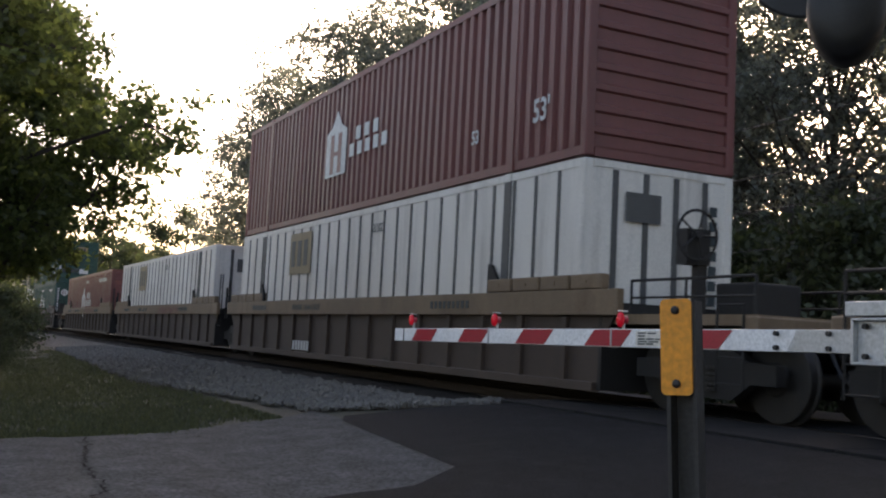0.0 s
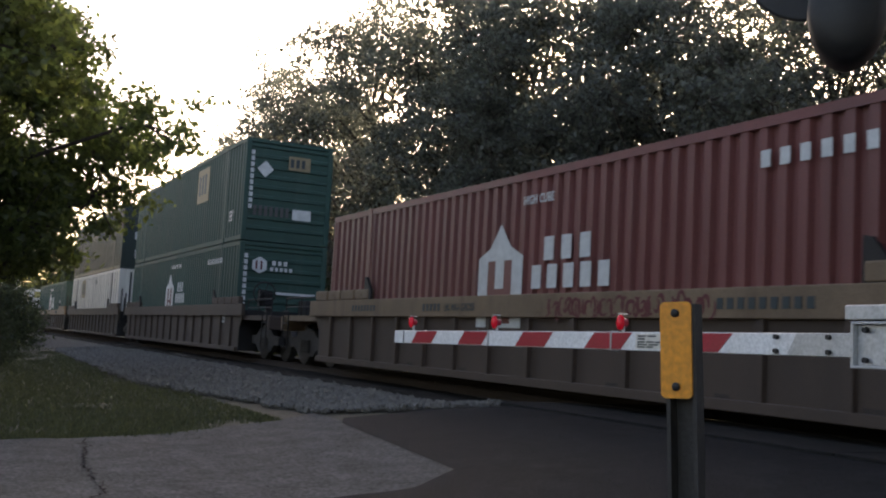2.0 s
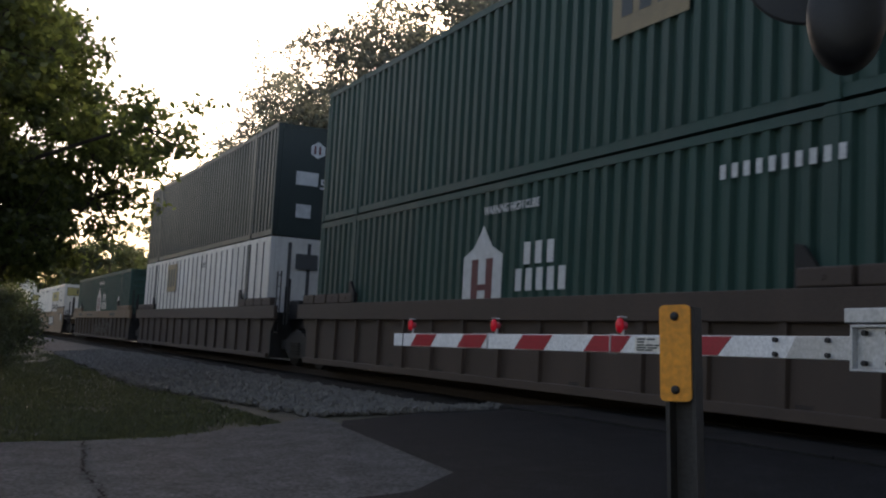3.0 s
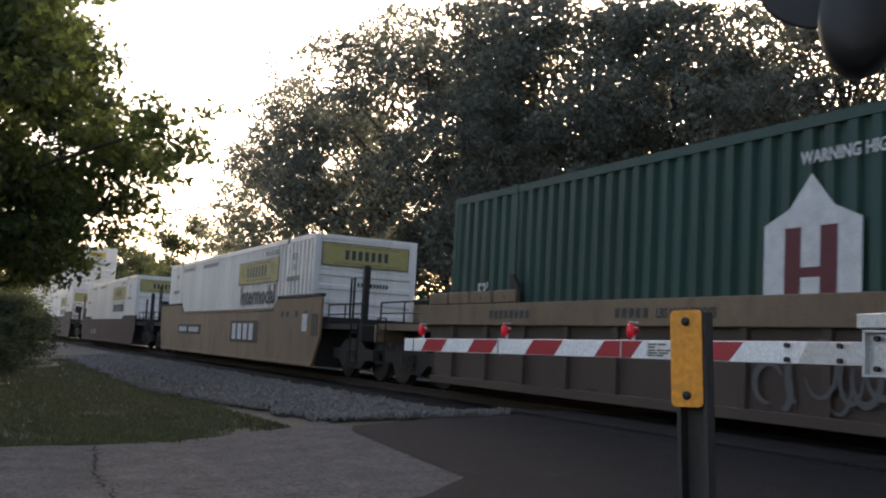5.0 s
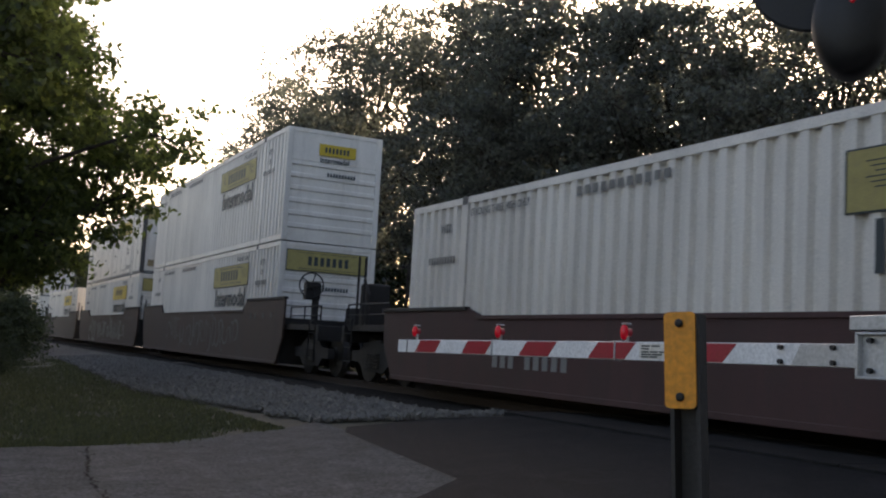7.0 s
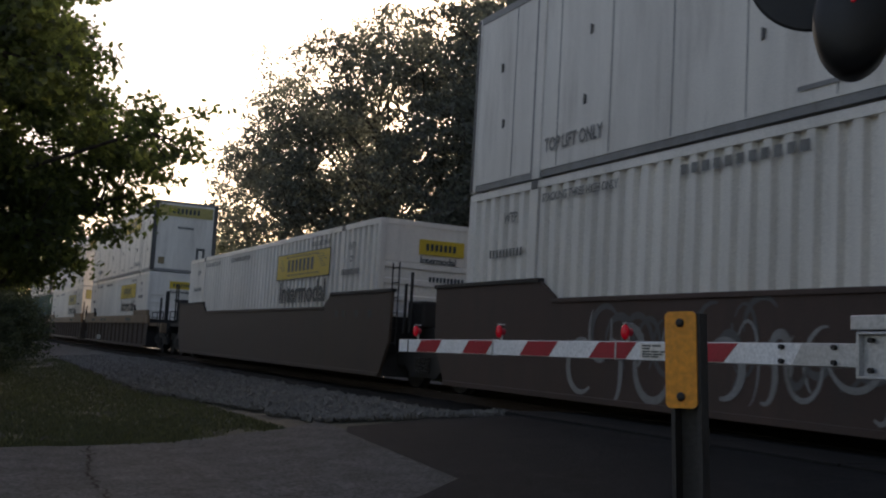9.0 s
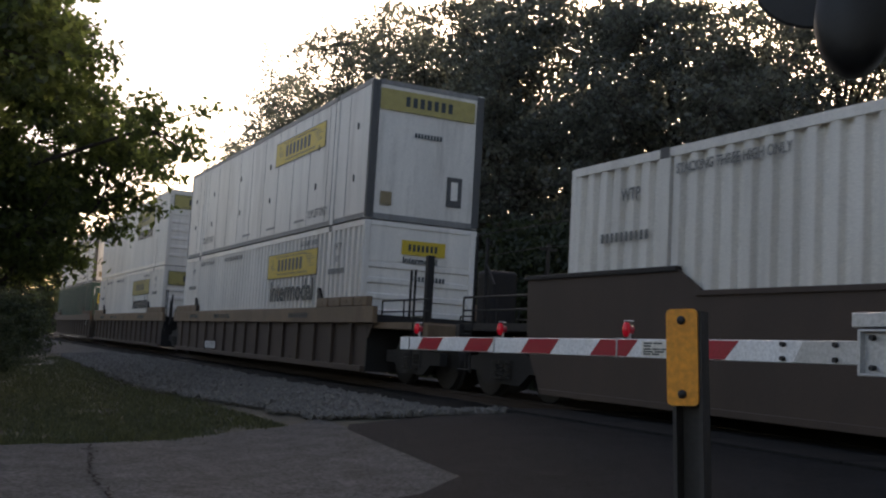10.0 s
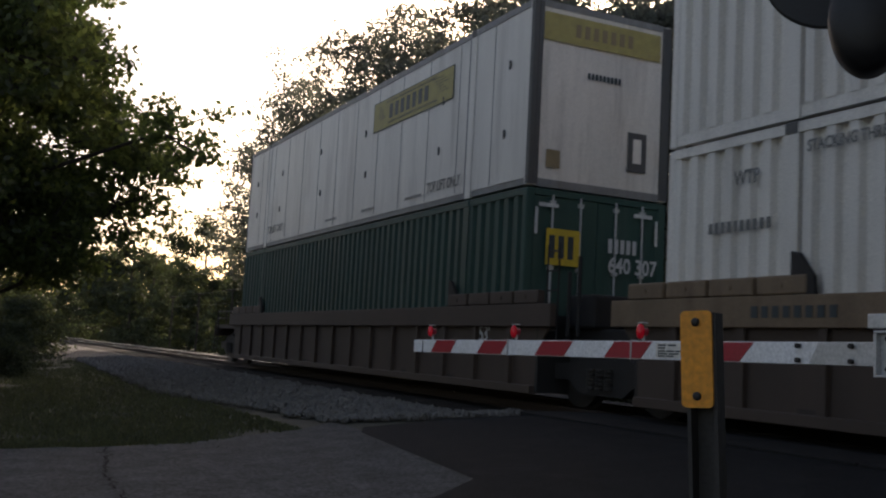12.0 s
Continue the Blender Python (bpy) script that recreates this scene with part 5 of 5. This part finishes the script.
# ---- crossing gate ----
gate = thing("crossing_gate", pose(-3.09, -5.35, 0.797, 0, -0.68, 0), "lowered red and white striped crossing gate arm with red lamps", "crossing gate")
ARM, DEEP = 4.69, 0.051
part("arm", boxes((-ARM, 0.12, -0.012, 0.012, -DEEP, DEEP), bevel=0.003), M_ARMWHITE, gate)
part("arm_flange", boxes((-ARM, 0.12, 0.012, 0.04, DEEP - 0.008, DEEP), (-ARM, 0.12, 0.012, 0.04, -DEEP, 0.008 - DEEP)), M_ALU, gate)
stripe_x = [-4.35, -3.55, -2.73, -1.932, -1.139]
stripe = mesh_of("red_stripe", prism(bmesh.new(), [(0, -0.047), (0.355, -0.047), (0.455, 0.047), (0.10, 0.047)], -0.0155, -0.0125), M_ARMRED)
for x in stripe_x:
    shared("red_stripe", stripe, gate, pose(x, 0, 0))
part("arm_splice", prism(bmesh.new(), [(-0.33, -0.049), (0.10, -0.049), (0.10, 0.049), (-0.27, 0.049)], -0.019, -0.0125), M_ALU, gate, "bare aluminium splice plate")
bolt = mesh_of("bolt", tube(bmesh.new(), (0, -0.036, 0), (0, -0.016, 0), 0.012, n=8), M_BLACK)
for x in (-0.389, -0.082):
    for z in (-0.033, 0.033):
        shared("bolt", bolt, gate, pose(x, 0, z))
for x, z in ((-4.352, 0.118), (-3.003, 0.111), (-1.574, 0.104)):
    lamp = part("gate_lamp", lathe(bmesh.new(), [(0.016, -0.016), (0.024, -0.014), (0.024, 0.018), (0.018, 0.02)], 16, "Y"), M_ARMRED, gate, "red plastic lamp body")
    lamp.matrix_basis = pose(x, 0.0, z)
    lens = part("lens", lathe(bmesh.new(), [(0.025, -0.012), (0.027, -0.022), (0.024, -0.034), (0.015, -0.041), (0.006, -0.043)], 18, "Y"), M_GLOW, lamp, "dim lit red lens", True)
    lens.matrix_basis = Matrix.Diagonal((1, 1, 1.65, 1))
    part("lamp_stem", tube(bmesh.new(), (0, 0.0, DEEP - z - 0.004), (0, 0.0, -0.02), 0.010, n=8), M_ALU, lamp)
    # pale piece on top draws the lamp's small white glint
    part("lamp_cap", boxes((-0.018, 0.018, -0.03, 0.018, 0.044, 0.052), bevel=0.003), M_ALU, lamp, "pale lamp cap shaped as the white glint on top")
    if x > -4:
        part("clamp", boxes((x - 0.098, x - 0.086, -0.020, 0.03, -DEEP - 0.005, DEEP + 0.006)), M_ALU, gate)
sticker = part("sticker", boxes((-1.44, -1.19, -0.0150, -0.0125, -0.040, 0.040)), M_WHITE, gate, "white sticker with small dark print")
for zz, n, w in ((0.024, 2, 0.07), (0.009, 1, 0.06), (-0.008, 3, 0.062), (-0.022, 2, 0.08), (-0.035, 2, 0.06)):
    line = mesh_of("unread_marking", boxes((0, w, -0.0175, -0.0152, 0, 0.008)), M_INK)
    for i in range(n):
        shared("unread_marking", line, sticker, pose(-1.42 + i * (w + 0.014), 0, zz))
part("tip_band", boxes((-4.512, -4.502, -0.017, -0.0125, -0.058, 0.049)), M_BLACK, gate)
# bracket that carries the arm
br = part("bracket", boxes((0.085, 0.62, -0.055, -0.02, -0.085, 0.085), (0.085, 0.62, -0.085, 0.06, 0.085, 0.097), (0.085, 0.62, -0.085, 0.06, -0.097, -0.085),
                           (0.085, 0.10, -0.085, 0.06, -0.085, 0.085), bevel=0.003), M_ALU, gate, "galvanised arm bracket")
for x in (0.15, 0.27, 0.44):
    for z in (-0.062, 0.062):
        shared("bracket_bolt", bolt, br, pose(x, -0.045, z))
part("bracket_cover", boxes((0.06, 0.62, -0.09, 0.07, 0.104, 0.165), bevel=0.004), M_ALU, gate)
part("cable", tube(bmesh.new(), (0.28, -0.06, -0.09), (0.36, -0.04, -0.55), 0.008, n=6), M_BLACK, gate)

# ---- signal mast with flashing lights ----
mast = thing("signal_mast", pose(-2.72, -5.15, -0.35), "pale metal signal mast with a black hooded crossing light", "crossing signal")
part("mast_pole", tube(bmesh.new(), (0, 0, 0), (0, 0, 4.2), 0.06, n=20), M_ALU, mast, smooth=True)
part("base", boxes((-0.2, 0.2, -0.2, 0.2, 0, 0.3), bevel=0.02), M_ALU, mast)
part("gate_mechanism", boxes((-0.12, 0.32, -0.26, 0.2, 0.75, 1.45), bevel=0.03), M_ALU, mast)
FACE = pose(-0.475, -0.12, 2.65, 0, 0, 42)
board = part("backboard", lathe(bmesh.new(), [(0.30, 0.10), (0.31, 0.105), (0.31, 0.115), (0.30, 0.12)], 44, "Y"), M_BLACK, mast)
board.matrix_basis = FACE @ pose(-0.17, 0, 0.32)
bm = lathe(bmesh.new(), [(0.06, 0.30), (0.15, 0.24), (0.175, 0.10), (0.182, -0.04), (0.178, -0.10), (0.162, -0.13), (0.12, -0.152), (0.06, -0.163), (0.02, -0.166)], 40, "Y")
bmesh.ops.scale(bm, vec=(0.95, 1, 1.38), verts=bm.verts)
head = part("light_head", bm, M_BLACK, mast, "black hooded lamp housing", True)
head.matrix_basis = FACE
bm = lathe(bmesh.new(), [(0.012, -0.155), (0.012, -0.168), (0.006, -0.172)], 12, "Y")
glow = part("light_point", bm, M_GLOW, head, "small red light point", True)
glow.matrix_basis = pose(0, 0, 0.055)
part("crossarm", tube(bmesh.new(), (-0.7, 0, 2.93), (0.7, 0, 2.93), 0.03, n=12), M_BLACK, mast)

# ---- yellow marker on a post ----
marker = thing("marker_post", pose(-2.409, -6.760, -0.47, 0, -3.0, 28), "yellow rounded marker plate bolted to a dark steel post", "marker post")
bm = bmesh.new()
ring = [(-0.036, -0.03), (-0.036, 0.03), (0.060, 0.03), (0.060, -0.03), (0.048, -0.03), (0.046, 0.018), (-0.022, 0.018), (-0.024, -0.03)]
lo = [bm.verts.new((u, w, 0)) for u, w in ring]
hi = [bm.verts.new((u, w, 1.345)) for u, w in ring]
for i in range(len(ring)):
    bm.faces.new((lo[i], lo[(i + 1) % 8], hi[(i + 1) % 8], hi[i]))
bm.faces.new(hi)
bm.faces.new(lo[::-1])
bmesh.ops.recalc_face_normals(bm, faces=bm.faces[:])
part("post", bm, M_POST, marker)
bm = bmesh.new()
W2, H2, R2 = 0.05, 0.147, 0.016
outline = []
for cx, cz, a0 in ((W2 - R2, H2 - R2, 0), (-W2 + R2, H2 - R2, 90), (-W2 + R2, -H2 + R2, 180), (W2 - R2, -H2 + R2, 270)):
    for i in range(5):
        a = math.radians(a0 + i * 22.5)
        outline.append((cx + R2 * math.cos(a), cz + R2 * math.sin(a)))
prism(bm, outline, -0.038, -0.031)
plate = part("marker_plate", bm, M_SIGNYELLOW, marker, "yellow marker plate")
plate.matrix_basis = pose(0, 0, 1.205)
for z in (-0.112, 0.112):
    shared("bolt", mesh_of("bolt", lathe(bmesh.new(), [(0.013, -0.038), (0.0135, -0.043), (0.010, -0.047), (0.004, -0.049)], 14, "Y"), M_BLACK), plate, pose(0, 0, z))


# ---- everything that moves ----
def motions():
    times = [0, 2, 4, 6, 8, 10, 12]
    for ob, s0 in train:
        z = ob.matrix_basis.translation.z
        walk(ob, [(t, pose(s0 + SPEED * t, 0, z)) for t in times])
    step = math.degrees(SPEED / 30 / 0.49)
    for w in wheels:
        p = w.matrix_basis.translation.copy()
        walk(w, [(f / 30, pose(p.x, p.y, p.z, 0, step * f, 0)) for f in range(0, 361)])


motions()
